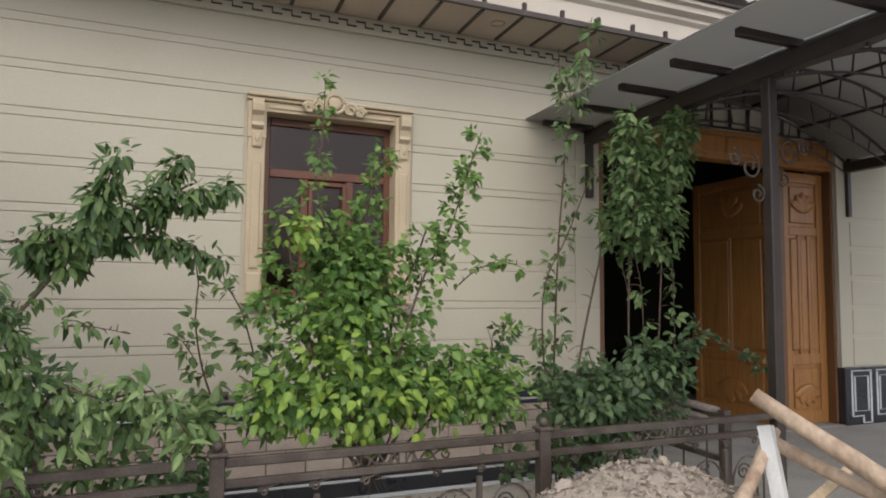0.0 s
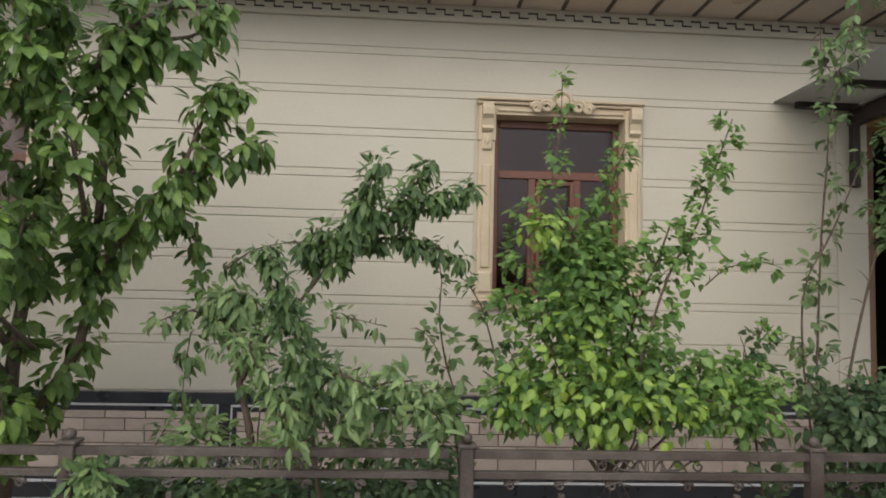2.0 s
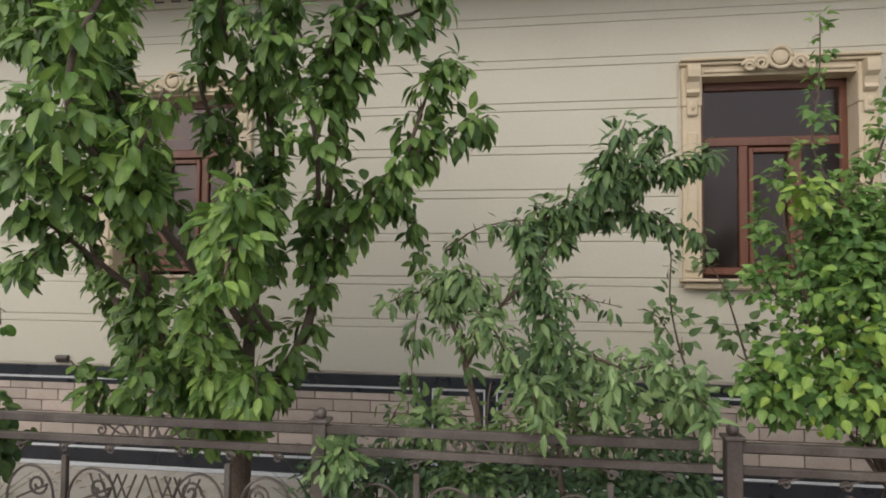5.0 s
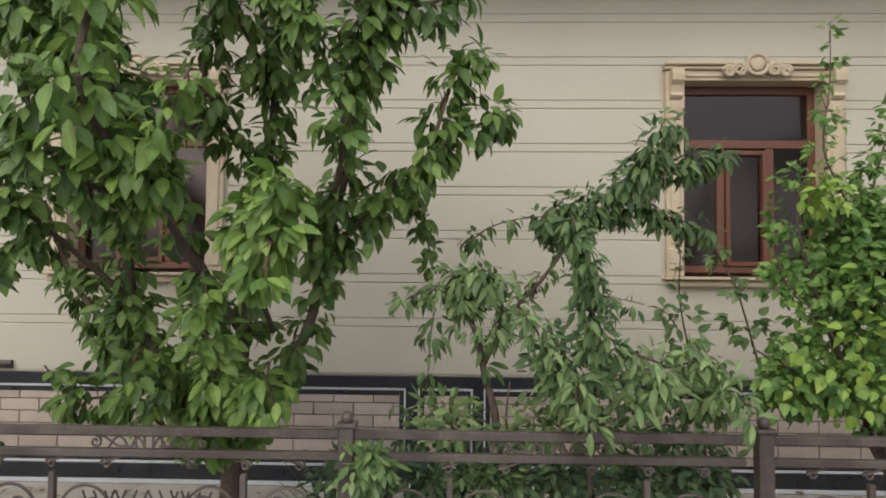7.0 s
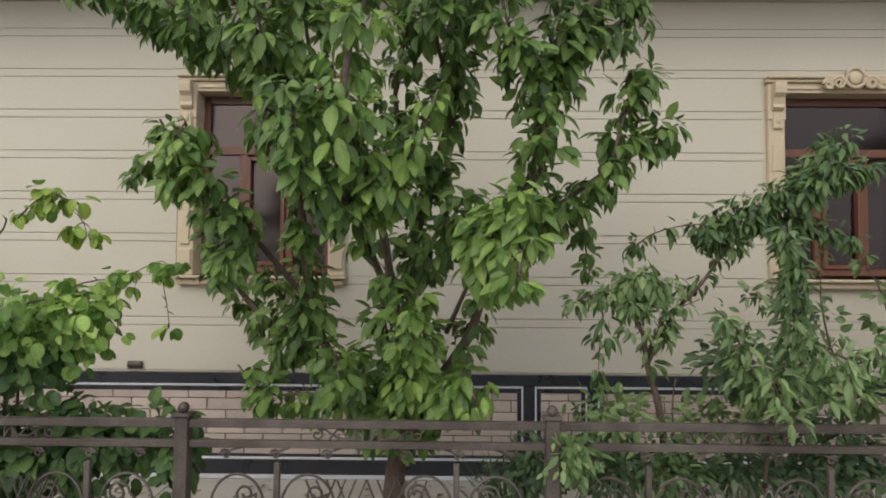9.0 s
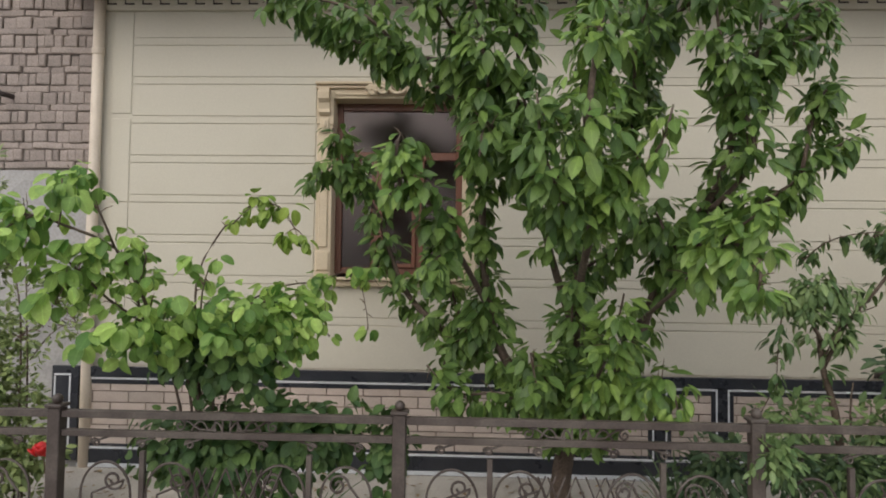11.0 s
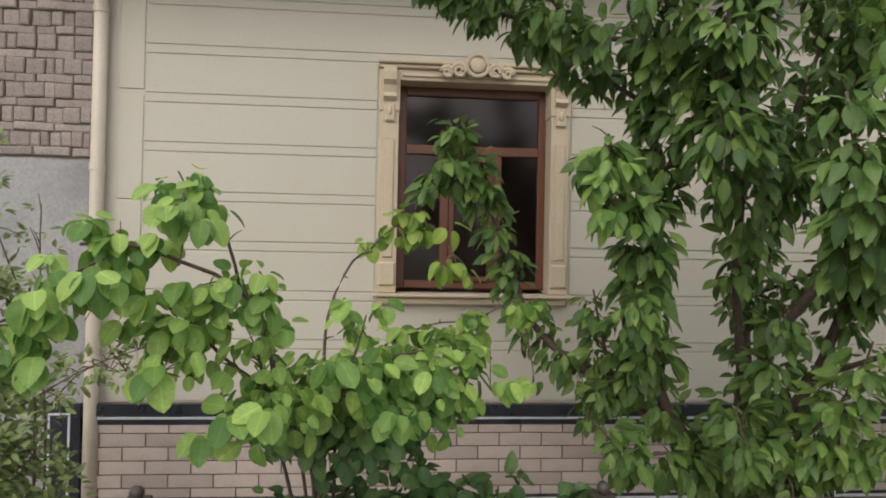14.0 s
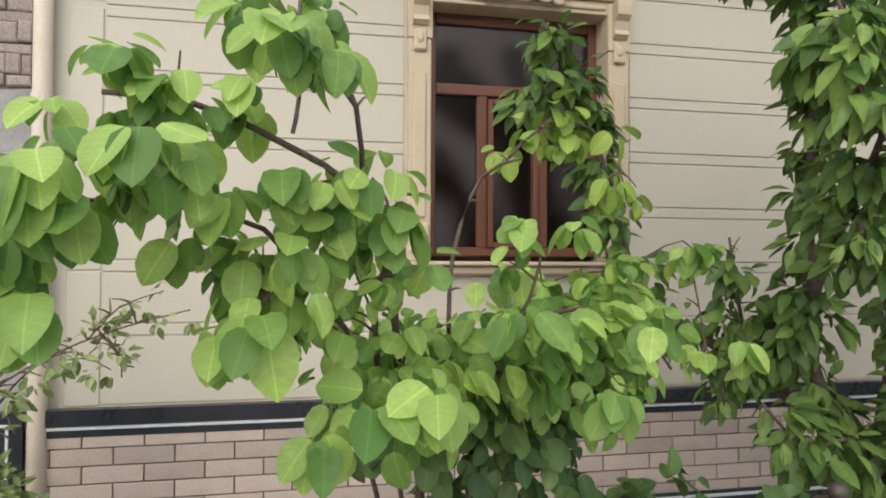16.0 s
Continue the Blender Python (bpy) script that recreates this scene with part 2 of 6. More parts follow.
def hang(ob, parent):
    """Make ob, whose mesh is in world places, a part of parent."""
    ob.parent = parent
    ob.matrix_parent_inverse = Matrix.Translation(BASES.get(parent, Vector())).inverted()
    return ob


def part(name, bm, material, parent=None, label="", smooth=False):
    bmesh.ops.recalc_face_normals(bm, faces=bm.faces)
    me = bpy.data.meshes.new(name)
    bm.to_mesh(me)
    bm.free()
    me.materials.append(material)
    if smooth:
        me.polygons.foreach_set("use_smooth", [True] * len(me.polygons))
    ob = new(name, me)
    if parent:
        hang(ob, parent)
    if label:
        ob["label"] = label
    return ob


def box(x0, x1, y0, y1, z0, z1, bevel=0.0, bm=None):
    bm = bm or bmesh.new()
    g = bmesh.ops.create_cube(bm, size=1, matrix=Matrix.Translation(((x0 + x1) / 2, (y0 + y1) / 2, (z0 + z1) / 2)) @ Matrix.Diagonal((x1 - x0, y1 - y0, z1 - z0, 1)))
    if bevel:
        es = list({e for v in g["verts"] for e in v.link_edges})
        bmesh.ops.bevel(bm, geom=es, offset=bevel, segments=1, affect="EDGES")
    return bm


def tube(pts, r0, r1=None, sides=7, bm=None, wobble=0.0, cap=True):
    """A tapered tube along pts."""
    bm = bm or bmesh.new()
    r1 = r0 if r1 is None else r1
    pts = [Vector(p) for p in pts]
    rings = []
    up = Vector((0.31, 0.17, 0.93))
    for i, p in enumerate(pts):
        d = (pts[min(i + 1, len(pts) - 1)] - pts[max(i - 1, 0)]).normalized()
        a = d.cross(up)
        if a.length < 0.1:
            a = d.cross(Vector((1, 0, 0)))
        a.normalize()
        b = d.cross(a)
        k = i / max(len(pts) - 1, 1)
        r = r0 + (r1 - r0) * k
        rings.append([bm.verts.new(p + (a * math.cos(t) + b * math.sin(t)) * r * (1 + wobble * (random.random() - 0.5))) for t in [2 * math.pi * j / sides for j in range(sides)]])
    for q, s in zip(rings, rings[1:]):
        for j in range(sides):
            bm.faces.new((q[j], q[(j + 1) % sides], s[(j + 1) % sides], s[j]))
    if cap:
        bm.faces.new(rings[0][::-1])
        bm.faces.new(rings[-1])
    return bm


def spline(pts, step=0.05):
    """A smooth line through pts (Catmull-Rom), cut about every step metres."""
    pts = [Vector(p) for p in pts]
    ext = [pts[0] * 2 - pts[1]] + pts + [pts[-1] * 2 - pts[-2]]
    out = []
    for a, b, c, d in zip(ext, ext[1:], ext[2:], ext[3:]):
        n = max(2, int((c - b).length / step))
        for i in range(n):
            t = i / n
            out.append(0.5 * ((2 * b) + (c - a) * t + (2 * a - 5 * b + 4 * c - d) * t * t + (3 * b - a - 3 * c + d) * t ** 3))
    return out + [pts[-1]]


def wall_cells(x0, x1, z0, z1, y0, y1, holes):
    """A wall with rectangular openings (x0, x1, z0, z1) through it."""
    bm = bmesh.new()
    xs = sorted({x0, x1, *[h[0] for h in holes], *[h[1] for h in holes]})
    for a, b in zip(xs, xs[1:]):
        cuts = sorted((h[2], h[3]) for h in holes if h[0] <= a and h[1] >= b)
        z = z0
        for lo, hi in cuts + [(z1, z1)]:
            if lo > z:
                box(a, b, y0, y1, z, lo, 0, bm)
            z = max(z, hi)
    bmesh.ops.remove_doubles(bm, verts=bm.verts, dist=0.0005)
    inner = [f for f in bm.faces if any(g is not f and (g.calc_center_median() - f.calc_center_median()).length < 1e-4 for g in {k for e in f.edges for k in e.link_faces})]
    bmesh.ops.delete(bm, geom=inner, context="FACES")
    return bm


def prism(profile, x0, x1, bm=None):
    """A moulding: the (y, z) profile drawn out from x0 to x1."""
    bm = bm or bmesh.new()
    a = [bm.verts.new((x0, y, z)) for y, z in profile]
    b = [bm.verts.new((x1, y, z)) for y, z in profile]
    k = len(profile)
    for i in range(k):
        bm.faces.new((a[i], a[(i + 1) % k], b[(i + 1) % k], b[i]))
    bm.faces.new(a[::-1])
    bm.faces.new(b)
    return bm


def structure(name, bm, material, label, category):
    return tagged(part(name, bm, material), label, category, kind="structure")


# ---- ground ----
W = 5.22
bm = bmesh.new()
bmesh.ops.create_grid(bm, x_segments=40, y_segments=40, size=400, matrix=Matrix.Translation((0, 0, -0.14)))
structure("ground", bm, M_ROAD, "dusty grey ground reaching the horizon", "ground")
structure("garden_bed", box(-12, 3.78, 3.22, 4.3, -0.138, -0.09, 0.01), M_SOIL, "bare dusty soil of a narrow front garden", "soil")
structure("apron", box(-12, 3.78, 4.3, W - 0.06, -0.137, -0.10, 0.01), M_APRON, "pale concrete apron along the house base", "concrete strip")
structure("pavement", box(-14, 3.78, -3.0, 3.02, -0.137, 0.0, 0.02), M_ROAD, "dusty grey pavement beside the fence", "pavement")
structure("driveway", box(3.784, 10.5, -3.0, W - 0.05, -0.137, 0.11, 0.02), M_CONC, "grey concrete driveway in front of the gate", "driveway")
structure("kerb", box(-12, 3.78, 3.03, 3.21, -0.136, 0.12, 0.015), M_CONC, "low concrete kerb carrying the iron fence", "kerb")

# ---- house front ----
WIN_A, WIN_B = (0.625, 1.715, 1.545, 3.03), (-4.18, -3.08, 1.545, 3.03)
wall = structure("wall_north", wall_cells(-6.28, 11.0, -0.13, 4.15, W + 0.012, W + 0.40, [(h[0] - 0.03, h[1] + 0.03, h[2] - 0.031, h[3] + 0.03) for h in (WIN_A, WIN_B)] + [(3.84, 7.17, -0.13, 3.40)]), M_WALL, "cream rendered house front with shallow panels", "wall")


def slab(name, x0, x1, z0, z1, material=None, depth=0.008, parent=None):
    return part(name, box(x0, x1, W + 0.012 - depth, W + 0.013, z0, z1, 0.003), material or M_WALL, parent or wall)


GAP = 0.010
ROWS_Z = [3.157 - 0.342 * k for k in range(-1, 7)]
spans_low = [(-5.94, -4.335), (-2.92, 0.465), (1.875, 3.55)]
for k, top in enumerate(ROWS_Z):
    bottom = top - 0.276
    spans = [(-5.94, 3.55)] if k == 0 else spans_low
    if k > 5:
        spans = [(-5.94, 3.55)]
    if k == 7:
        bottom = 0.74
    for a, b in spans:
        slab("panel", a, b, bottom + GAP / 2, top - GAP / 2)
    # the strips between the rows
    if k > 0:
        for a, b in ([(-5.94, 3.55)] if k in (1, 6, 7) else spans_low):
            slab("strip", a, b, top + GAP / 2, top + 0.066 - GAP / 2)
slab("panel", -5.94, 3.55, ROWS_Z[0] + 0.066 + GAP / 2, 3.80)
slab("strip", -5.94, 3.55, ROWS_Z[0] + GAP / 2, ROWS_Z[0] + 0.066 - GAP / 2)
# corner pilasters
for a, b in ((-6.12, -5.952), (3.562, 3.835)):
    for z0, z1 in ((0.74, 1.45), (1.46, 2.13), (2.14, 2.86), (2.905, 3.80)):
        slab("pilaster_block", a, b, z0, z1)
for z0, z1 in ((0.772, 1.09), (1.15, 1.43), (1.49, 1.775), (1.84, 2.12), (2.19, 2.465), (2.53, 2.81), (2.88, 3.5)):
    slab("panel", 7.42, 10.9, z0, z1)


def key_pattern(x0, x1, z, size, y, parent, material):
    """A running stepped fret, each step a part: upper bar, drop, lower bar."""
    b = bmesh.new()
    t, h = 0.013, 0.042
    box(0, size * 0.56, 0, 0.006, h, h + t, 0, b)
    box(size * 0.5, size * 0.56, 0, 0.006, 0.0, h, 0, b)
    box(size * 0.56, size * 1.04, 0, 0.006, 0.0, t, 0, b)
    me = bpy.data.meshes.new("fret_step")
    b.to_mesh(me)
    b.free()
    me.materials.append(material)
    x = x0
    while x < x1:
        o = new("fret_step", me)
        o.location = (x, y, z)
        o.parent = parent
        x += size


# frieze, soffit, fascia, roof
frieze = structure("trim_frieze", box(-6.28, 11, W - 0.03, W + 0.012, 3.80, 3.935, 0.004), M_WALL, "cream frieze band with a dark stepped fret", "frieze")
key_pattern(-6.25, 10.9, 3.845, 0.155, W - 0.0355, frieze, M_IRONDARK)
EY = W - 0.60
soffit = structure("ceiling_soffit", box(-6.5, 11, EY, W + 0.01, 3.937, 3.96), M_SOFFIT, "beige boarded soffit under the eaves", "soffit")
x = 1.54 - 0.372 * 21
while x < 10.9:
    part("batten", box(x - 0.015, x + 0.015, EY + 0.02, W - 0.06, 3.926, 3.9365), M_IRON, soffit)
    x += 0.372
lamp_ring = [(2.52 + 0.06 * math.cos(t), EY + 0.22 + 0.06 * math.sin(t), 3.931) for t in [k * math.pi / 9 for k in range(19)]]
part("lamp_rim", tube(lamp_ring, 0.006, sides=5), M_SOFFIT, soffit)
fascia = structure("fascia", prism([(EY, 3.962), (EY - 0.02, 3.962), (EY - 0.02, 4.13), (EY - 0.06, 4.16), (EY - 0.06, 4.19), (EY - 0.12, 4.22), (EY - 0.12, 4.27), (EY - 0.16, 4.285), (EY - 0.16, 4.32), (EY, 4.32)], -6.5, 11), M_GUTTER, "cream stepped cornice at the roof edge", "fascia")
part("rail", box(-6.5, 11, EY - 0.06, EY - 0.025, 3.915, 3.96), M_IRON, fascia)
part("gutter_strip", box(-6.5, 11, EY - 0.19, EY - 0.03, 4.322, 4.35, 0.004), M_IRON, fascia)
x = -6.3
while x < 10.9:
    part("stub", box(x, x + 0.03, EY - 0.05, EY - 0.019, 3.962, 4.03), M_IRONDARK, fascia)
    x += 0.372
bm = bmesh.new()
nx, ny = 176, 2
ws = []
for i in range(nx * 2 + 1):
    x = -6.6 + i * (17.6 / (nx * 2))
    dz = 0.022 * math.sin(i * math.pi / 2)
    ws.append([bm.verts.new((x, EY - 0.24 + 3.4 * j / ny, 4.39 + dz + 1.15 * j / ny)) for j in range(ny + 1)])
for p, q in zip(ws, ws[1:]):
    for j in range(ny):
        bm.faces.new((p[j], q[j], q[j + 1], p[j + 1]))
roof = structure("roof", bm, M_ROOF, "pale weathered corrugated roof sheets", "roof")
roof.modifiers.new("thick", "SOLIDIFY").thickness = 0.012

# plinth: black bands, inlay lines, clinker tiles
plinth = structure("plinth", box(-6.28, 3.835, W - 0.035, W + 0.011, -0.13, 0.732, 0.003), M_MORTAR, "house plinth faced with pink clinker tiles and black granite bands", "plinth")
Y1, PZ = W - 0.035, -0.064


def facing(name, x0, x1, z0, z1, material, proud):
    return part(name, box(x0, x1, Y1 - proud, Y1 + 0.002, z0 + PZ, z1 + PZ, 0.002), material, plinth)


facing("cap_band", -6.28, 3.835, 0.715, 0.80, M_BLACK, 0.030)
facing("base_band", -6.28, 3.835, 0.0, 0.112, M_BLACK, 0.024)
for x0, x1, z0, z1, m, p in ((-6.52, -6.29, -0.05, 0.736, M_BLACK, 0.02), (-6.50, -6.485, 0.06, 0.652, M_LINE, 0.025), (-6.37, -6.355, 0.06, 0.652, M_LINE, 0.025), (-6.50, -6.355, 0.657, 0.672, M_LINE, 0.025)):
    part("corner_slab" if m is M_BLACK else "inlay_line", box(x0, x1, W - 0.035 - p, W - 0.02, z0, z1, 0.002), m, plinth)
facing("foot_line", -6.28, 3.835, -0.035, -0.003, M_LINE, 0.03)
PILLARS = [(-6.28, -6.24), (-1.53, -1.37), (-1.02, -0.87), (3.45, 3.60)]
for a, b in PILLARS[1:]:
    facing("black_pilaster", a - 0.014, b + 0.014, 0.114, 0.713, M_BLACK, 0.02)
    facing("inlay_line", a + 0.02, a + 0.033, 0.116, 0.711, M_LINE, 0.025)
    facing("inlay_line", b - 0.033, b - 0.02, 0.116, 0.711, M_LINE, 0.025)
for (_, a), (b, _) in zip(PILLARS, PILLARS[1:] + [(3.835, 0)]):
    facing("inlay_line", a - 0.018, b + 0.018, 0.693, 0.7105, M_LINE, 0.0235)
    facing("inner_band", a + 0.016, b - 0.016, 0.655, 0.691, M_BLACK, 0.018)
    facing("inner_band", a + 0.016, b - 0.016, 0.137, 0.160, M_BLACK, 0.018)
    facing("lower_line", a - 0.018, b + 0.018, 0.1165, 0.134, M_LINE, 0.0235)
plinth2 = structure("plinth_east", box(7.165, 11, W - 0.06, W + 0.011, -0.13, 0.76, 0.006), M_BLACK, "black granite plinth with a white line fret", "plinth")
part("return_slab", box(7.162, 7.172, W + 0.009, W + 0.2, 0.112, 0.758, 0.002), M_BLACK, plinth2)
for x in (7.26, 7.69, 8.12, 8.55, 8.98):
    for a, b, c, d in ((0, 0.34, 0.62, 0.64), (0, 0.02, 0.10, 0.62), (0, 0.2, 0.10, 0.12), (0.18, 0.2, 0.02, 0.10), (0.18, 0.34, 0.02, 0.04), (0.32, 0.34, 0.04, 0.62), (0.05, 0.29, 0.56, 0.575), (0.05, 0.065, 0.16, 0.56), (0.05, 0.25, 0.16, 0.175), (0.275, 0.29, 0.16, 0.56)):
        part("inlay_line", box(x + a - 0.004, x + b + 0.004, W - 0.066, W - 0.055, c + 0.10, d + 0.09), M_LINE, plinth2)


def window(name, hole):
    """Stucco surround with consoles and a carved crest, sill, brown frame with four panes."""
    x0, x1, z0, z1 = hole
    w = thing(name, (x0 / 2 + x1 / 2, W, z0), "brown framed tinted window in a sand stucco surround", "window", kind="structure")
    for sx, a, b in ((-1, x0 - 0.135, x0 + 0.0), (1, x1, x1 + 0.135)):
        part("jamb", box(a, b, W - 0.035, W + 0.2, z0 - 0.03, z1 - 0.22, 0.006), M_TRIM, w)
        part("pilaster_face", box(a + 0.03, b - 0.03, W - 0.05, W - 0.03, z0 + 0.22, z1 - 0.42, 0.008), M_TRIM, w)
        part("jamb_base", box(a + 0.008, b - 0.008, W - 0.055, W - 0.03, z0 + 0.02, z0 + 0.19, 0.012), M_TRIM, w)
        part("jamb_block", box(a - 0.005, b + 0.005, W - 0.045, W + 0.2, z1 - 0.222, z1 + 0.07, 0.004), M_TRIM, w)
        # scroll console
        cx = (a + b) / 2
        prof = [(W - 0.04, z1 + 0.07), (W - 0.12, z1 + 0.07), (W - 0.125, z1 + 0.03), (W - 0.12, z1 - 0.02), (W - 0.085, z1 - 0.05), (W - 0.07, z1 - 0.10), (W - 0.085, z1 - 0.13), (W - 0.06, z1 - 0.15), (W - 0.04, z1 - 0.15)]
        part("console", prism(prof, cx - 0.045, cx + 0.045), M_TRIM, w)
        part("console_panel", box(cx - 0.04, cx + 0.04, W - 0.06, W - 0.04, z1 - 0.30, z1 - 0.17, 0.01), M_TRIM, w)
        bm = bmesh.new()
        bmesh.ops.create_uvsphere(bm, u_segments=10, v_segments=6, radius=0.025, matrix=pose(cx, W - 0.06, z1 - 0.225) @ Matrix.Diagonal((0.8, 0.5, 1.5, 1)))
        part("ornament", bm, M_TRIM, w, smooth=True)
    part("lintel", box(x0 - 0.001, x1 + 0.001, W - 0.03, W + 0.2, z1, z1 + 0.08, 0.004), M_TRIM, w)
    for k, (dz, p) in enumerate(((0.082, 0.06), (0.11, 0.085), (0.025, 0.045))):
        part("moulding", box(x0 - 0.15 if k < 2 else x0 + 0.02, x1 + 0.15 if k < 2 else x1 - 0.02, W - p, W + 0.01, z1 + dz, z1 + dz + 0.024, 0.006), M_TRIM, w)
    # crest
    cx, cz = (x0 + x1) / 2, z1 + 0.1
    bm = bmesh.new()
    bmesh.ops.create_uvsphere(bm, u_segments=16, v_segments=8, radius=0.055, matrix=pose(cx, W - 0.085, cz + 0.01) @ Matrix.Diagonal((1, 0.4, 1, 1)))
    part("crest_boss", bm, M_TRIM, w, smooth=True)
    ring = [(cx + 0.078 * math.cos(t), W - 0.085, cz + 0.01 + 0.078 * math.sin(t)) for t in [i * math.pi / 10 for i in range(21)]]
    part("crest_ring", tube(ring, 0.016, sides=6), M_TRIM, w, smooth=True)
    for s in (-1, 1):
        for r, ox, oz in ((0.055, 0.13, -0.03), (0.045, 0.215, -0.045)):
            pts = [(cx + s * (ox + r * (1 - k / 26) * math.cos(k * 0.55)), W - 0.085, cz + oz + r * (1 - k / 26) * math.sin(k * 0.55)) for k in range(22)]
            part("crest_scroll", tube(pts, 0.019, 0.01, 6), M_TRIM, w, smooth=True)
    part("window_sill", box(x0 - 0.16, x1 + 0.16, W - 0.10, W + 0.2, z0 - 0.055, z0 - 0.032, 0.006), M_TRIM, w)
    part("sill_moulding", box(x0 - 0.13, x1 + 0.13, W - 0.06, W + 0.011, z0 - 0.11, z0 - 0.057, 0.012), M_TRIM, w)
    # frame
    fy0, fy1 = W + 0.13, W + 0.19
    t = 0.055
    zt = z0 + (z1 - z0) * 0.665
    for n_, a, b, c, d in (("frame_post", x0, x0 + t, z0, z1), ("frame_post", x1 - t, x1, z0, z1), ("frame_rail", x0 + t, x1 - t, z1 - t - 0.01, z1), ("frame_rail", x0 + t, x1 - t, z0, z0 + t), ("transom", x0 + t, x1 - t, zt, zt + 0.07)):
        part(n_, box(a, b, fy0, fy1, c, d, 0.006), M_FRAME, w)
    cols = [(0.285, 0.345), (0.64, 0.70)]
    for a, b in cols:
        part("mullion", box(x0 + (x1 - x0) * a, x0 + (x1 - x0) * b, fy0, fy1, z0 + t, zt, 0.006), M_FRAME, w)
    # opening sash in the middle
    a, b = x0 + (x1 - x0) * 0.345, x0 + (x1 - x0) * 0.64
    s0 = 0.035
    for c, d, e, f in ((a, a + s0, z0 + t, zt - 0.02), (b - s0, b, z0 + t, zt - 0.02), (a + s0, b - s0, z0 + t, z0 + t + s0), (a + s0, b - s0, zt - 0.02 - s0, zt - 0.02)):
        part("sash", box(c, d, fy0 - 0.025, fy1 - 0.01, e, f, 0.005), M_FRAME, w)
    for c, d, e, f in ((x0 + t, x1 - t, zt + 0.07, z1 - t), (x0 + t, x0 + (x1 - x0) * 0.285, z0 + t, zt), (a + s0, b - s0, z0 + t + s0, zt - 0.02 - s0), (x0 + (x1 - x0) * 0.70, x1 - t, z0 + t, zt)):
        part("pane", box(c + 0.001, d - 0.001, fy0 + 0.025, fy0 + 0.033, e + 0.001, f - 0.001), glass, w)
    return w


window("window_1", WIN_A)
window("window_2", WIN_B)
# dim rooms behind the panes
for i, (x0, x1, z0, z1) in enumerate((WIN_A, WIN_B)):
    bm = box(x0 - 0.5, x1 + 0.5, W + 0.402, W + 1.2, 1.2, 3.4)
    face = min(bm.faces, key=lambda f: f.calc_center_median().y)
    bmesh.ops.delete(bm, geom=[face], context="FACES")
    structure("wall_room_%d" % (i + 1), bm, M_ROOM, "dim plain room behind the tinted window", "room")


def wall_vent(x):
    v = thing("wall_vent", (x, W, 0.76), "small brown vent stub above the black band", "vent", "vents of the house front")
    part("hood", tube([(x - 0.055, W - 0.01, 0.792), (x + 0.055, W - 0.01, 0.792)], 0.026, sides=10), M_IRON, v)
    part("flange", box(x - 0.06, x + 0.06, W - 0.012, W + 0.002, 0.752, 0.768), M_IRON, v)


wall_vent(0.35)
wall_vent(-4.64)

# ---- downpipe and the neighbour's wall ----
pipe = thing("downpipe", (-6.225, W - 0.05, -0.10), "cream painted metal downpipe at the house corner", "downpipe")
part("pipe", tube([(-6.225, W - 0.05, z) for z in (-0.10, 0.7, 0.74, 2.3, 2.34, 3.9)], 0.046, sides=14), M_PIPE, pipe, smooth=True)
for z in (1.0, 2.32, 3.4):
    part("collar", tube([(-6.225, W - 0.05, z), (-6.225, W - 0.05, z + 0.05)], 0.052, sides=14), M_PIPE, pipe)
    part("bracket", box(-6.235, -6.215, W - 0.02, W + 0.012, z + 0.01, z + 0.04), M_PIPE, pipe)
neigh = structure("wall_neighbour", box(-12, -6.285, W + 0.02, W + 0.4, -0.13, 5.2), M_BRICKJOINT, "neighbour's rough brick wall above grey plaster", "wall")
bm = bmesh.new()
bmesh.ops.create_grid(bm, x_segments=60, y_segments=30, size=0.5, matrix=pose(-9.14, W - 0.012, 1.13, 90) @ Matrix.Diagonal((5.71, 2.54, 1, 1)))
for v in bm.verts:
    v.co.y += 0.02 * noise.noise(v.co * 1.7) + 0.006 * noise.noise(v.co * 9)
    if v.co.z > 2.35:
        v.co.z += 0.05 * noise.noise(Vector((v.co.x * 3, 0, 1)))
g = bmesh.ops.extrude_face_region(bm, geom=bm.faces[:])
for e in g["geom"]:
    if isinstance(e, bmesh.types.BMVert):
        e.co.y = W + 0.019
part("plaster_coat", bm, M_PLASTER, neigh)
brk = thing("wall_bracket", (-7.05, W, 3.05), "short rusty pipe stub sticking from the brick wall", "pipe stub")
part("stub", tube([(-7.0, W + 0.05, 3.05), (-7.02, W - 0.10, 3.04), (-7.08, W - 0.16, 3.07)], 0.022, sides=8), M_IRONDARK, brk)

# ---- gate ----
# closed box behind the gate, its darkness painted by the near-black plaster
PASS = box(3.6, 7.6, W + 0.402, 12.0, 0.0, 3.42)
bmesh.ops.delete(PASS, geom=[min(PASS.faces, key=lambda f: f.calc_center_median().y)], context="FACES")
structure("wall_passage", PASS, M_PASSAGESHADE, "covered passage behind the gate, shade in its plaster colour", "passage")
structure("floor_passage", box(3.845, 7.165, W - 0.045, 12, -0.13, 0.115), M_CONC, "grey concrete floor of the gateway", "floor")
door = thing("door_1", (5.5, W + 0.1, 0.115), "varnished carved wooden gate, one leaf standing open", "gate", kind="structure")


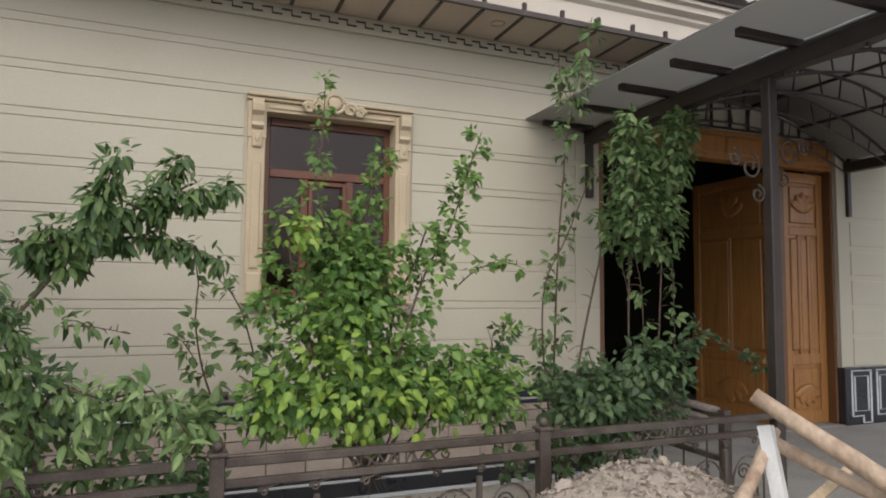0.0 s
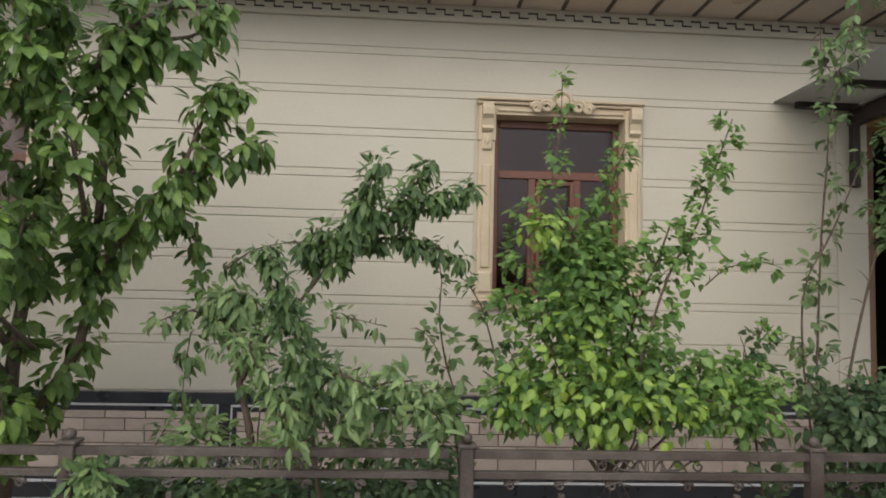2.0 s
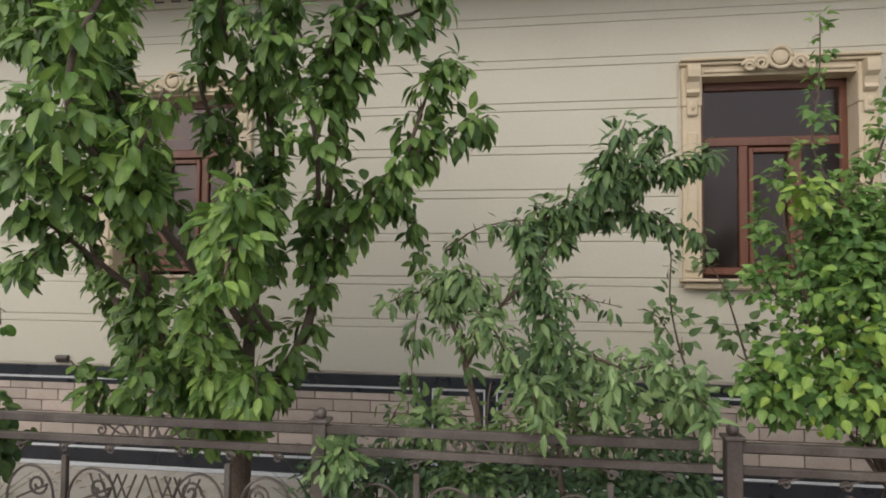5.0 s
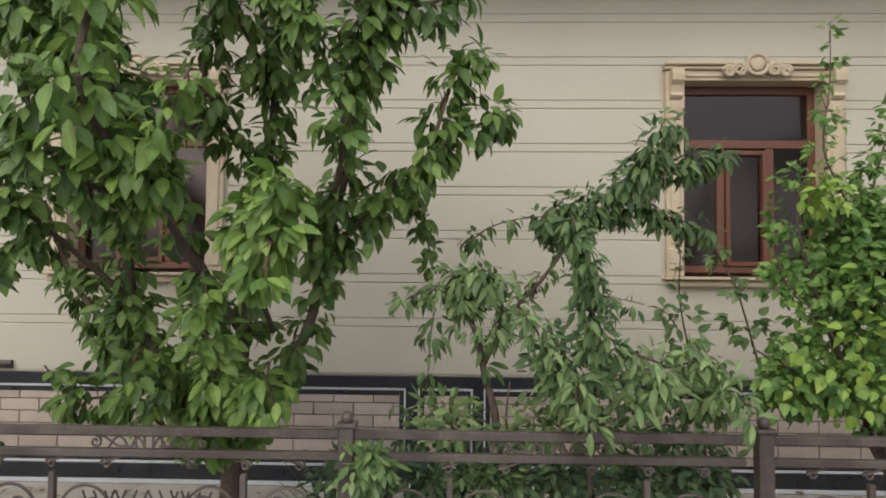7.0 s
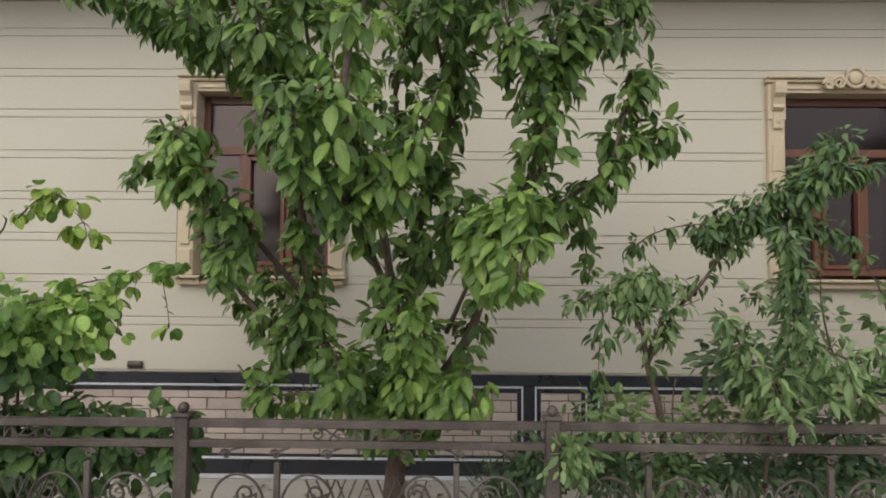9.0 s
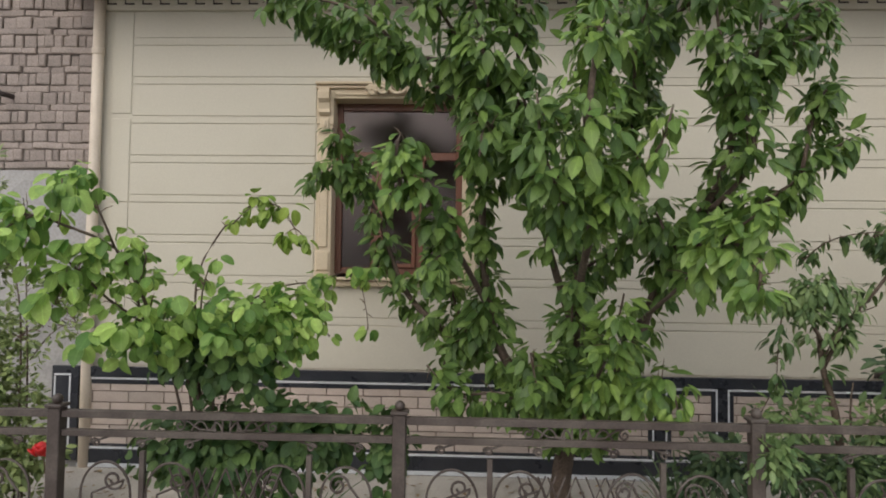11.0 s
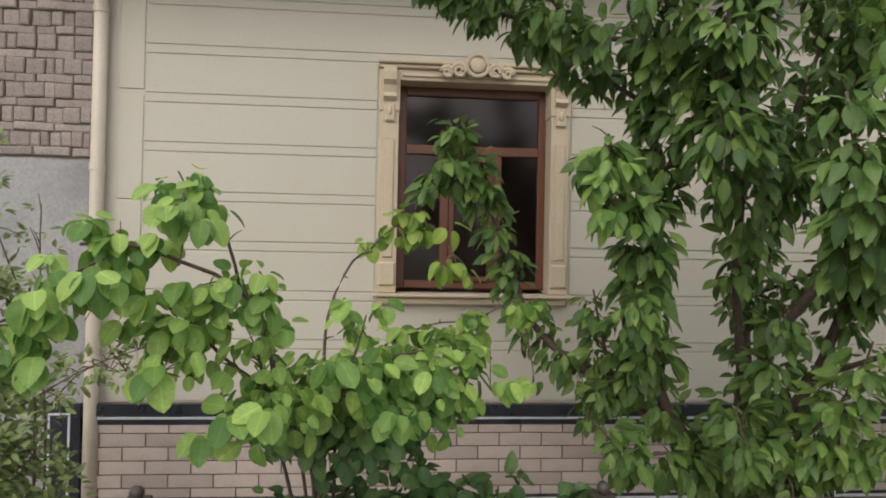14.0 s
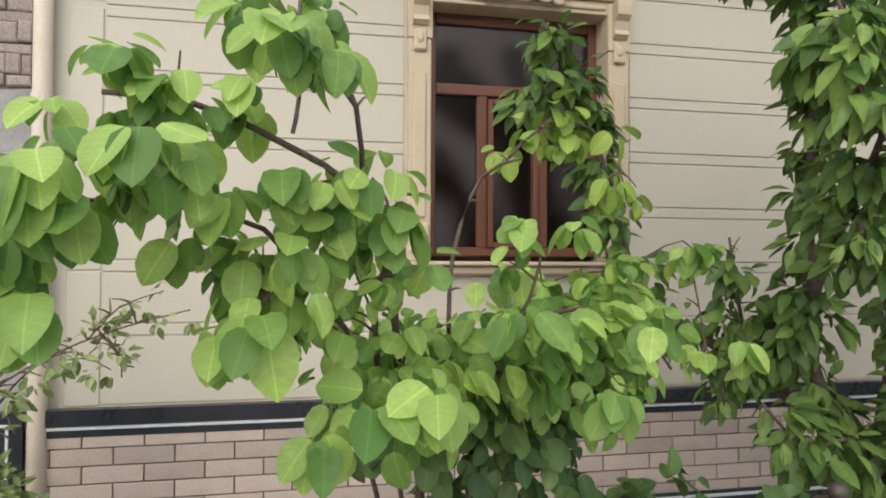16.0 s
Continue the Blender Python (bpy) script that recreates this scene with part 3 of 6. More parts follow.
def rosette(cx, y, cz, r, turn, parent):
    """A carved fan of raised petals."""
    bm = bmesh.new()
    for k in range(5):
        a = radians(90 + (k - 2) * 32)
        m = turn @ pose(cx + r * 0.42 * math.cos(a), y, cz + r * 0.42 * math.sin(a), 0, math.degrees(-a) + 90, 0) @ Matrix.Diagonal((0.28 * r, 0.018, 0.62 * r, 1))
        bmesh.ops.create_uvsphere(bm, u_segments=8, v_segments=6, radius=1, matrix=m)
    part("carving", bm, M_WOOD, parent, smooth=True)


def leaf_door(width, turn, name, panels):
    """One leaf: stiles, rails, sunk panels and carved fans; built at the origin along x, set by turn."""
    def put(n_, x0, x1, y0, y1, z0, z1, bev=0.006, material=None):
        b = box(x0, x1, y0, y1, z0, z1, bev)
        bmesh.ops.transform(b, matrix=turn, verts=b.verts)
        return part(n_, b, material or M_WOOD, door)
    h = 2.92
    lf = put(name, 0, width, 0.02, 0.05, 0.0, h)
    s = 0.11
    put("stile", 0, s, 0, 0.07, 0, h)
    put("stile", width - s, width, 0, 0.07, 0, h)
    for z0, z1 in ((0, 0.14), (0.68, 0.80), (2.18, 2.28), (h - 0.12, h)):
        put("rail", s, width - s, 0, 0.07, z0, z1)
    w = (width - 2 * s) / panels
    for k in range(panels):
        a = s + k * w
        put("raised_panel", a + 0.025, a + w - 0.025, 0.0, 0.02, 0.84, 2.14, 0.012)
        if k:
            put("muntin", a - 0.02, a + 0.02, -0.004, 0.02, 0.80, 2.18, 0.006)
    put("raised_panel", s + 0.03, width - s - 0.03, 0.004, 0.02, 0.18, 0.64, 0.012)
    put("raised_panel", s + 0.03, width - s - 0.03, 0.004, 0.02, 2.32, h - 0.16, 0.012)
    rosette(width / 2, -0.005, 0.42, min(width * 0.32, 0.26), turn @ pose(0, 0, 0.84, 180, 0, 0) @ pose(0, 0.01, 0), door)
    rosette(width / 2, -0.005, 2.48, min(width * 0.3, 0.24), turn, door)
    return lf


leaf_door(0.68, pose(6.452, W + 0.13, 0.118), "leaf", 3)
leaf_door(1.22, pose(6.34, W + 0.19 + 1.22, 0.118, 0, 0, -90), "leaf", 2)
part("gate_post", box(6.35, 6.45, W + 0.09, W + 0.185, 0.115, 3.07, 0.006), M_WOODDARK, door)
for a, b in ((3.845, 3.91), (7.134, 7.168)):
    part("gate_post", box(a, b, W + 0.03, W + 0.185, 0.115, 3.07, 0.006), M_WOODDARK, door)
part("lintel", box(3.845, 7.165, W + 0.02, W + 0.2, 3.07, 3.39, 0.008), M_WOOD, door, "varnished carved wooden lintel")
for k in range(6):
    part("lintel_panel", box(3.90 + k * 0.54, 4.38 + k * 0.54, W + 0.0, W + 0.022, 3.13, 3.33, 0.012), M_WOOD, door)
part("jamb_trim", box(7.173, 7.37, W - 0.02, W + 0.011, 0.762, 3.6, 0.006), M_WALL, door)

# ---- canopy ----
canopy = thing("canopy", (3.705, 3.1, 0.05), "dark steel canopy with grey polycarbonate vault over the gate", "canopy")
# Y0: unseen front end, drawn far out to keep sky light off the gateway
BX0, BX1, Y0 = 3.705, 7.35, 0.17
part("post", box(3.667, 3.743, 3.072, 3.148, 0.0, 3.06, 0.008), M_IRONDARK, canopy)
# two unseen posts, added under the lengthened front end
part("post", box(7.30, 7.40, 0.3, 0.4, 0.05, 3.06, 0.008), M_IRONDARK, canopy)
part("post", box(3.655, 3.755, 0.3, 0.4, 0.0, 3.06, 0.008), M_IRONDARK, canopy)
for x in (BX0, BX1):
    part("beam", box(x - 0.05, x + 0.05, Y0, W, 3.06, 3.18, 0.006), M_IRONDARK, canopy)
    part("wall_bracket", box(x - 0.03, x + 0.03, W - 0.06, W + 0.012, 2.53, 3.06, 0.005), M_IRONDARK, canopy)
RISE, SPAN = 0.52, BX1 - BX0


def arch(u, z0=3.19, rise=RISE):
    return (BX0 + SPAN * u, z0 + rise * (1 - (2 * u - 1) ** 2))


ys = [Y0 + 0.565 * k for k in range(9)] + [W - 0.03]
for y in ys:
    part("rib", tube([(arch(u)[0], y, arch(u)[1] - 0.02) for u in [k / 16 for k in range(17)]], 0.02, sides=4), M_IRONDARK, canopy)
    part("lower_rib", tube([(arch(u)[0], y, arch(u, 3.08, 0.42)[1] - 0.03) for u in [k / 16 for k in range(17)]], 0.014, sides=4), M_IRONDARK, canopy)
    for k in range(1, 12):
        u = k / 12
        a, b = arch(u), arch(u, 3.08, 0.42)
        part("web", tube([(a[0], y, a[1] - 0.02), (b[0] + 0.04 * (-1) ** k, y, b[1] - 0.03)], 0.008, sides=4), M_IRONDARK, canopy)
for u in (0.2, 0.4, 0.6, 0.8):
    a = arch(u)
    part("purlin", box(a[0] - 0.015, a[0] + 0.015, Y0, W, a[1] + 0.0, a[1] + 0.028), M_IRONDARK, canopy)
bm = bmesh.new()
prev = None
for k in range(33):
    a = arch(k / 32, 3.222)
    row = [bm.verts.new((a[0], Y0 - 0.05, a[1])), bm.verts.new((a[0], W, a[1]))]
    if prev:
        bm.faces.new((prev[0], row[0], row[1], prev[1]))
    prev = row
sheet = part("vault_sheet", bm, M_POLY, canopy, "grey green polycarbonate sheet", smooth=True)
sheet.modifiers.new("thick", "SOLIDIFY").thickness = 0.008
for sx, x0, x1 in ((-1, 3.01, BX0), (1, BX1, 8.1)):
    part("wing_sheet", box(x0, x1, Y0 - 0.05, W, 3.235, 3.245), M_POLY, canopy, "grey green polycarbonate sheet")
    for y in [W - 0.06 - 0.575 * k for k in range(9)]:
        a, b = (x0 + 0.16, x1 + 0.02) if sx < 0 else (x0 - 0.02, x1 - 0.16)
        part("outrigger", box(a, b, y - 0.025, y + 0.025, 3.18, 3.234, 0.004), M_IRONDARK, canopy)


def spiral(cx, y, cz, r, turns, start, hand=1, tail=None, plane="x"):
    """Points of a flat scroll in the x-z plane that winds inward."""
    pts = []
    n_ = int(turns * 14)
    for k in range(n_ + 1):
        a = start + hand * 2 * math.pi * turns * k / n_
        q = r * (1 - 0.78 * k / n_)
        pts.append((cx + q * math.cos(a), y, cz + q * math.sin(a)))
    return (tail or []) + pts


for s, zc in ((-1, 2.34), (1, 2.46)):
    for dx, dz, r in ((0.18, 0.10, 0.09), (0.12, -0.08, 0.065), (0.32, 0.15, 0.06)):
        part("scroll", tube(spiral(BX0 + s * dx, 3.11, zc + dz, r, 1.4, math.pi / 2 if s > 0 else math.pi / 2, s), 0.008, sides=5), M_IRON, canopy)
# bars between lintel and vault
for k in range(1, 14):
    u = k / 14
    part("bar", box(arch(u)[0] - 0.012, arch(u)[0] + 0.012, W - 0.045, W - 0.02, 3.40, max(arch(u)[1] - 0.03, 3.44)), M_IRONDARK, canopy)
part("bar_rail", box(BX0, BX1, W - 0.045, W - 0.02, 3.392, 3.412), M_IRONDARK, canopy)

# ---- fence ----
FY, PITCH = 3.115, 1.775
POSTS = [-8.68, -6.91, -5.14, -3.365, -1.59, 0.235, 1.94]


fence = thing("iron_fence", (-2.5, FY, 0.12), "brown painted wrought iron fence with scrolls on a kerb", "fence")


def fence_post(x):
    f = part("post", box(x - 0.033, x + 0.033, FY - 0.033, FY + 0.033, 0.12, 0.835, 0.004), M_IRON, fence)
    c = part("cap", box(x - 0.045, x + 0.045, FY - 0.045, FY + 0.045, 0.835, 0.853, 0.005), M_IRON)
    bm = bmesh.new()
    bmesh.ops.create_uvsphere(bm, u_segments=12, v_segments=8, radius=0.027, matrix=pose(x, FY, 0.876))
    d = part("ball", bm, M_IRON, smooth=True)
    for o in (c, d):
        o.parent = f


for x in POSTS:
    fence_post(x)


def fence_panel(x0, width):
    """Two top rails, bottom rail, a scroll band between the rails, wrought scrolls and lattice below, a short middle post."""
    f, made = fence, []

    def put(name, bm):
        made.append(part(name, bm, M_IRON, f))
    a, b = x0 + 0.034, x0 + width - 0.034
    c = (a + b) / 2
    for z, h, d in ((0.785, 0.038, 0.042), (0.690, 0.034, 0.036), (0.17, 0.03, 0.03)):
        put("rail", box(a, b, FY - d / 2, FY + d / 2, z, z + h, 0.003))
    # band between the top rails
    for s in (-1, 1):
        put("band_scroll", tube(spiral(c + s * 0.24, FY, 0.752, 0.03, 1.2, math.pi * 0.5, s, [(c + s * 0.05, FY, 0.733), (c + s * 0.14, FY, 0.735), (c + s * 0.2, FY, 0.775)]), 0.0055, sides=5))
        put("band_arc", tube([(c + s * (0.02 + 0.06 * k / 8), FY, 0.727 + 0.045 * math.sin(math.pi * k / 8)) for k in range(9)], 0.0055, sides=5))
        put("band_arc", tube([(c + s * (0.09 + 0.09 * k / 8), FY, 0.727 + 0.05 * math.sin(math.pi * k / 8)) for k in range(9)], 0.0055, sides=5))
    for dx in (-0.06, -0.02, 0.02, 0.06):
        put("band_bar", box(c + dx - 0.004, c + dx + 0.004, FY - 0.004, FY + 0.004, 0.724, 0.785))
    # lower field
    for s in (-1, 1):
        for ox in (0.19, 0.44, 0.68):
            put("hook", tube(spiral(c + s * ox, FY, 0.655, 0.027, 1.1, math.pi / 2 - s * 1.5, s, [(c + s * (ox - 0.07), FY, 0.69)]), 0.006, sides=5))
        put("short_post", box(c + s * 0.43 - 0.014, c + s * 0.43 + 0.014, FY - 0.014, FY + 0.014, 0.19, 0.62, 0.003))
        for ox, r in ((0.28, 0.13), (0.62, 0.13)):
            pts = [(c + s * (ox + r * math.cos(t)), FY, 0.40 + 1.25 * r * math.sin(t)) for t in [math.pi * k / 14 for k in range(15)]]
            put("hoop", tube([(c + s * (ox + r), FY, 0.2)] + pts + [(c + s * (ox - r), FY, 0.2)], 0.007, sides=5))
            put("scroll", tube(spiral(c + s * (ox - 0.04), FY, 0.47, 0.055, 1.5, 0, s, [(c + s * (ox + 0.08), FY, 0.25), (c + s * (ox + 0.07), FY, 0.4)]), 0.007, sides=5))
        for k in range(4):
            put("lattice_bar", tube([(c + s * (0.0 + 0.05 * k), FY - 0.006, 0.2), (c + s * (0.14 + 0.05 * k), FY - 0.006, 0.54)], 0.005, sides=4))
            put("lattice_bar", tube([(c + s * (0.14 + 0.05 * k), FY + 0.006, 0.2), (c + s * (0.0 + 0.05 * k), FY + 0.006, 0.54)], 0.005, sides=4))
    return made


pan = fence_panel(POSTS[0], PITCH)
for x in POSTS[1:]:
    for o in pan:
        c = o.copy()
        scene.collection.objects.link(c)
        c.matrix_basis = pose(x - POSTS[0], 0, 0)
ret = thing("return_fence", (3.70, 4.2, -0.06), "brown iron return fence between front fence and house", "fence")
for z in (0.70, 0.40):
    part("rail", box(3.66, 3.70, 3.56, W - 0.06, z, z + 0.036, 0.003), M_IRON, ret)
part("end_post", box(3.645, 3.715, 3.50, 3.56, -0.1, 0.77, 0.004), M_IRON, ret)
part("end_post", box(3.645, 3.715, W - 0.12, W - 0.06, -0.06, 0.74, 0.004), M_IRON, ret)
for k in range(6):
    y = 3.7 + k * 0.24
    part("bar", box(3.675, 3.685, y, y + 0.01, -0.06, 0.70), M_IRON, ret)
    pts = [(3.68, q[0], q[2]) for q in spiral(y + 0.1, 0, 0.55, 0.07, 1.3, 0, 1)]
    part("scroll", tube(pts, 0.006, sides=5), M_IRON, ret)

# ---- rubble heap and timber ----
random.seed(5)
heap = thing("rubble_heap", (2.05, 2.35, 0.0), "heap of pale broken stones and sand on the pavement", "rubble heap")
HX, HY, HR, HH = 2.0, 2.36, 1.2, 0.82


def heap_z(x, y):
    d = math.hypot((x - HX) / 1.12, (y - HY) / 0.62) / HR
    k = max(0.0, 1 - d)
    return HH * (1 - (1 - k) ** 2) ** 1.15 + 0.035 * noise.noise(Vector((x * 4, y * 4, 0))) * (k > 0)


bm = bmesh.new()
bmesh.ops.create_grid(bm, x_segments=80, y_segments=60, size=1, matrix=pose(HX, HY, 0) @ Matrix.Diagonal((1.35, 0.72, 1, 1)))
for v in bm.verts:
    v.co.z = heap_z(v.co.x, v.co.y) + 0.012 * noise.noise(v.co * 22) - 0.012
part("sand_body", bm, M_RUBBLE, heap, smooth=True)


def stone_mesh(seed):
    random.seed(seed)
    b = bmesh.new()
    bmesh.ops.create_icosphere(b, subdivisions=1, radius=1)
    for v in b.verts:
        v.co *= random.uniform(0.6, 1.25)
        v.co.z *= 0.6
    me = bpy.data.meshes.new("stone")
    b.to_mesh(me)
    b.free()
    me.materials.append(M_RUBBLE)
    return me


STONES = [stone_mesh(k) for k in range(5)]
random.seed(11)
for k in range(300):
    while True:
        x, y = HX + random.uniform(-1.25, 1.25), HY + random.uniform(-0.66, 0.66)
        if heap_z(x, y) > 0.03:
            break
    s = random.choice((0.012, 0.014, 0.018, 0.022, 0.03)) * random.uniform(0.8, 1.3)
    o = new("stone", STONES[k % 5])
    o.matrix_basis = pose(x, y, heap_z(x, y) + s * 0.1, random.uniform(-35, 35), random.uniform(-35, 35), random.uniform(0, 360)) @ Matrix.Diagonal((s, s, s, 1))
    hang(o, heap)
rest = bmesh.new()
for k in range(9000):
    x, y = HX + random.uniform(-1.3, 1.3), HY + random.uniform(-0.7, 0.7)
    if heap_z(x, y) < 0.02:
        continue
    s = random.uniform(0.006, 0.02)
    vs = [rest.verts.new((x + s * random.uniform(-1, 1), y + s * random.uniform(-1, 1), heap_z(x, y) + s * random.uniform(-0.6, 0.9))) for _ in range(4)]
    for a, b, c in ((0, 1, 2), (0, 1, 3), (0, 2, 3), (1, 2, 3)):
        rest.faces.new((vs[a], vs[b], vs[c]))
tagged(part("gravel", rest, M_RUBBLE, heap), kind="stuff")


def log(name, a, b, r0, r1, material, parent=None, label=""):
    a, b = Vector(a), Vector(b)
    pts = [a.lerp(b, k / 9) + Vector((0.008 * noise.noise(Vector((k, r0, 1))), 0, 0.012 * noise.noise(Vector((k * 0.7, 2, r0))))) for k in range(10)]
    return part(name, tube(pts, r0, r1, 14, wobble=0.22), material, parent, label, smooth=True)


tr = thing("timber_trestle", (2.75, 2.0, 0.05), "trestle of peeled logs and battens beside the rubble", "trestle")
log("log", (2.45, 2.15, 1.14), (3.39, 0.65, 0.05), 0.037, 0.044, M_LOG, tr)
log("log", (2.54, 2.2, 0.95), (3.58, 0.35, 0.05), 0.030, 0.036, M_LOG, tr)
log("leg", (2.63, 2.2, 0.96), (2.1, 2.0, 0.6), 0.028, 0.032, M_LOG, tr)
part("board", tube([(2.53, 2.16, 1.0), (2.47, 1.88, 0.0)], 0.04, sides=4), M_WHITE, tr, "white painted board")
part("batten", tube([(2.86, 2.02, 0.80), (2.26, 1.98, 0.55)], 0.028, sides=4), M_PALEWOOD, tr, "sawn pale batten")

# poles stacked along the return fence
for x0, x1, z, r in ((2.95, 3.60, 0.86, 0.035), (3.05, 3.58, 0.79, 0.028)):
    pole = thing("weathered_pole", (x1, 3.9, z), "grey weathered pole resting on the return fence", "pole", "poles on the return fence")
    part("shaft", tube(spline([(x0, 4.75, z + 0.06), ((x0 + x1) / 2, 4.3, z + 0.02), (x1 + 0.12, 3.62, z - 0.12)], 0.1), r, r * 0.85, 9, wobble=0.12), M_POLE, pole, smooth=True)

# ---- plants ----
rng = np.random.default_rng(3)
# leaf outlines: position along the leaf, half width, drop
SHAPES = {
    "cherry": ((0.10, 0.10), (0.30, 0.215), (0.56, 0.24), (0.80, 0.14), -0.26),
    "peach": ((0.12, 0.09), (0.32, 0.17), (0.58, 0.18), (0.82, 0.10), -0.5),
    "heart": ((0.06, 0.20), (0.25, 0.35), (0.52, 0.30), (0.80, 0.13), -0.14),
    "round": ((0.06, 0.19), (0.24, 0.335), (0.48, 0.375), (0.72, 0.32), (0.90, 0.17), -0.22),
    "fine": ((0.12, 0.12), (0.32, 0.22), (0.58, 0.20), (0.82, 0.11), -0.06),
}


def leaf_template(kind):
    *rows, drop = SHAPES[kind]
    fold = 0.25
    v, f = [(0, 0, 0)], []
    for u, w in rows:
        z = drop * u * u
        v += [(u, -w, z + w * fold), (u, 0, z), (u, w, z + w * fold)]
    v.append((1, 0, drop))
    f += [(0, 1, 2), (0, 2, 3)]
    for k in range(len(rows) - 1):
        a = 1 + 3 * k
        f += [(a, a + 3, a + 4, a + 1), (a + 1, a + 4, a + 5, a + 2)]
    a = 1 + 3 * (len(rows) - 1)
    f += [(a, a + 6 - 3, a + 1), (a + 1, a + 3, a + 2)]
    return np.array(v), f


TEMPLATES = {k: leaf_template(k) for k in SHAPES}


def leaf_uv(me, v, f, count):
    """Lay u along each leaf and v across it."""
    half = max(abs(v[:, 1]))
    one = np.array([(v[i, 0], 0.5 + 0.5 * v[i, 1] / half) for q in f for i in q])
    me.uv_layers.new(name="leaf").data.foreach_set("uv", np.tile(one, (count, 1)).ravel())


class Foliage:
    """Gathers the leaves of one plant: place, way, normal and size of each."""

    def __init__(self, plant, kind, material):
        self.plant, self.kind, self.material = plant, kind, material
        self.place, self.way, self.size, self.face = [], [], [], []

    def sleeve(self, pts, radius, per_metre, size, droop=0.6, along=0.3, taper=0.5, lift=0.0):
        """Leaves round a branch, hanging out and down from it."""
        line = spline(pts, 0.02)
        length = sum((b - a).length for a, b in zip(line, line[1:]))
        n_ = int(length * per_metre)
        made = 0
        while made < n_:
            u = rng.random()
            i = min(int(u * (len(line) - 1)), len(line) - 2)
            c = line[i].lerp(line[i + 1], rng.random())
            d = (line[i + 1] - line[i]).normalized()
            out = Vector(rng.normal(size=3))
            out = (out - d * out.dot(d)).normalized()
            r = radius * (1 - taper * u) * (0.15 + 0.85 * math.sqrt(rng.random()))
            tint = size * (0.8 + 0.35 * rng.random()) * (1 - 0.3 * u * taper)
            made += self.whorl(c + out * r, out * (1 - 0.5 * droop) + d * along, 3 + int(rng.random() * 5), tint, droop - lift)

    def whorl(self, centre, lead, count, size, droop):
        """A tuft of leaves from one spur, fanned out and hanging."""
        for k in range(count):
            side = Vector(rng.normal(size=3))
            way = (lead * 0.8 + side * 0.5 + Vector((0, 0, -droop * (0.55 + 0.7 * rng.random())))).normalized()
            self.place.append(centre + way * size * 0.12 + side * size * 0.12)
            self.way.append(way)
            self.size.append(size * (0.6 + 0.6 * rng.random()))
            self.face.append((lead.normalized() if lead.length else Vector()) * 0.45 + side * 0.2)
        return count

    def cloud(self, centre, radii, count, size, droop=0.5):
        """Leaves in an uneven rounded mass."""
        for k in range(count):
            q = Vector(rng.normal(size=3)).normalized()
            r = rng.random() ** 0.5
            bump = 0.75 + 0.5 * noise.noise(q * 2.3 + Vector(centre))
            p = Vector(centre) + Vector((q.x * radii[0], q.y * radii[1], q.z * radii[2])) * r * bump
            if p.y > W - 0.1:
                continue
            self.place.append(p)
            self.way.append((q * 0.6 + Vector((0, 0, -droop)) + Vector(rng.normal(size=3)) * 0.35).normalized())
            self.size.append(size * (0.6 + 0.65 * rng.random()))
            self.face.append(q * 0.6)

    def matrices(self):
        way = np.array(self.way)
        n_ = len(way)
        up = np.array(self.face) + np.array((0, -0.5, 0.75)) + rng.normal(size=(n_, 3)) * 0.3
        side = np.cross(up, way)
        side /= np.linalg.norm(side, axis=1)[:, None] + 1e-9
        nor = np.cross(way, side)
        return np.stack([way, side, nor], axis=2)

    def finish(self, singles=300, x_range=(-99, 99)):
        if not self.place:
            return
        v, f = TEMPLATES[self.kind]
        rot, pos, siz = self.matrices(), np.array(self.place), np.array(self.size)
        order = np.argsort(pos[:, 1] + 50 * ((pos[:, 0] < x_range[0]) | (pos[:, 0] > x_range[1])))
        pick = order[:singles * 2:2] if len(order) > singles * 2 else order[:singles]
        keep = np.ones(len(pos), bool)
        keep[pick] = False
        me = bpy.data.meshes.new("leaf")
        me.from_pydata(v.tolist(), [], f)
        me.materials.append(self.material)
        me.polygons.foreach_set("use_smooth", [True] * len(f))
        leaf_uv(me, v, f, 1)
        inv = Matrix.Translation(BASES[self.plant]).inverted()
        for i in pick:
            o = new("leaf", me)
            m = Matrix(rot[i].tolist()).to_4x4() @ Matrix.Scale(siz[i], 4)
            m.translation = pos[i].tolist()
            o.matrix_basis = m
            o.parent, o.matrix_parent_inverse = self.plant, inv
        rot, pos, siz = rot[keep], pos[keep], siz[keep]
        if not len(pos):
            return
        bend = 1 + 0.5 * rng.normal(size=(len(pos), 1))
        tv = np.repeat(v[None], len(pos), 0)
        tv[:, :, 2] *= bend
        co = np.einsum("nij,nkj->nki", rot, tv) * siz[:, None, None] + pos[:, None]
        k = len(v)
        me = bpy.data.meshes.new("foliage")
        me.from_pydata(co.reshape(-1, 3).tolist(), [], [tuple(a + k * i for a in q) for i in range(len(pos)) for q in f])
        me.materials.append(self.material)
        me.polygons.foreach_set("use_smooth", [True] * len(me.polygons))
        leaf_uv(me, v, f, len(pos))
        tagged(hang(new("foliage", me), self.plant), kind="stuff")


def limb(plant, name, r0, r1, pts, material=None):
    part(name, tube(spline(pts, 0.07), r0, r1, 7, wobble=0.15), material or M_BARK, plant, smooth=True)


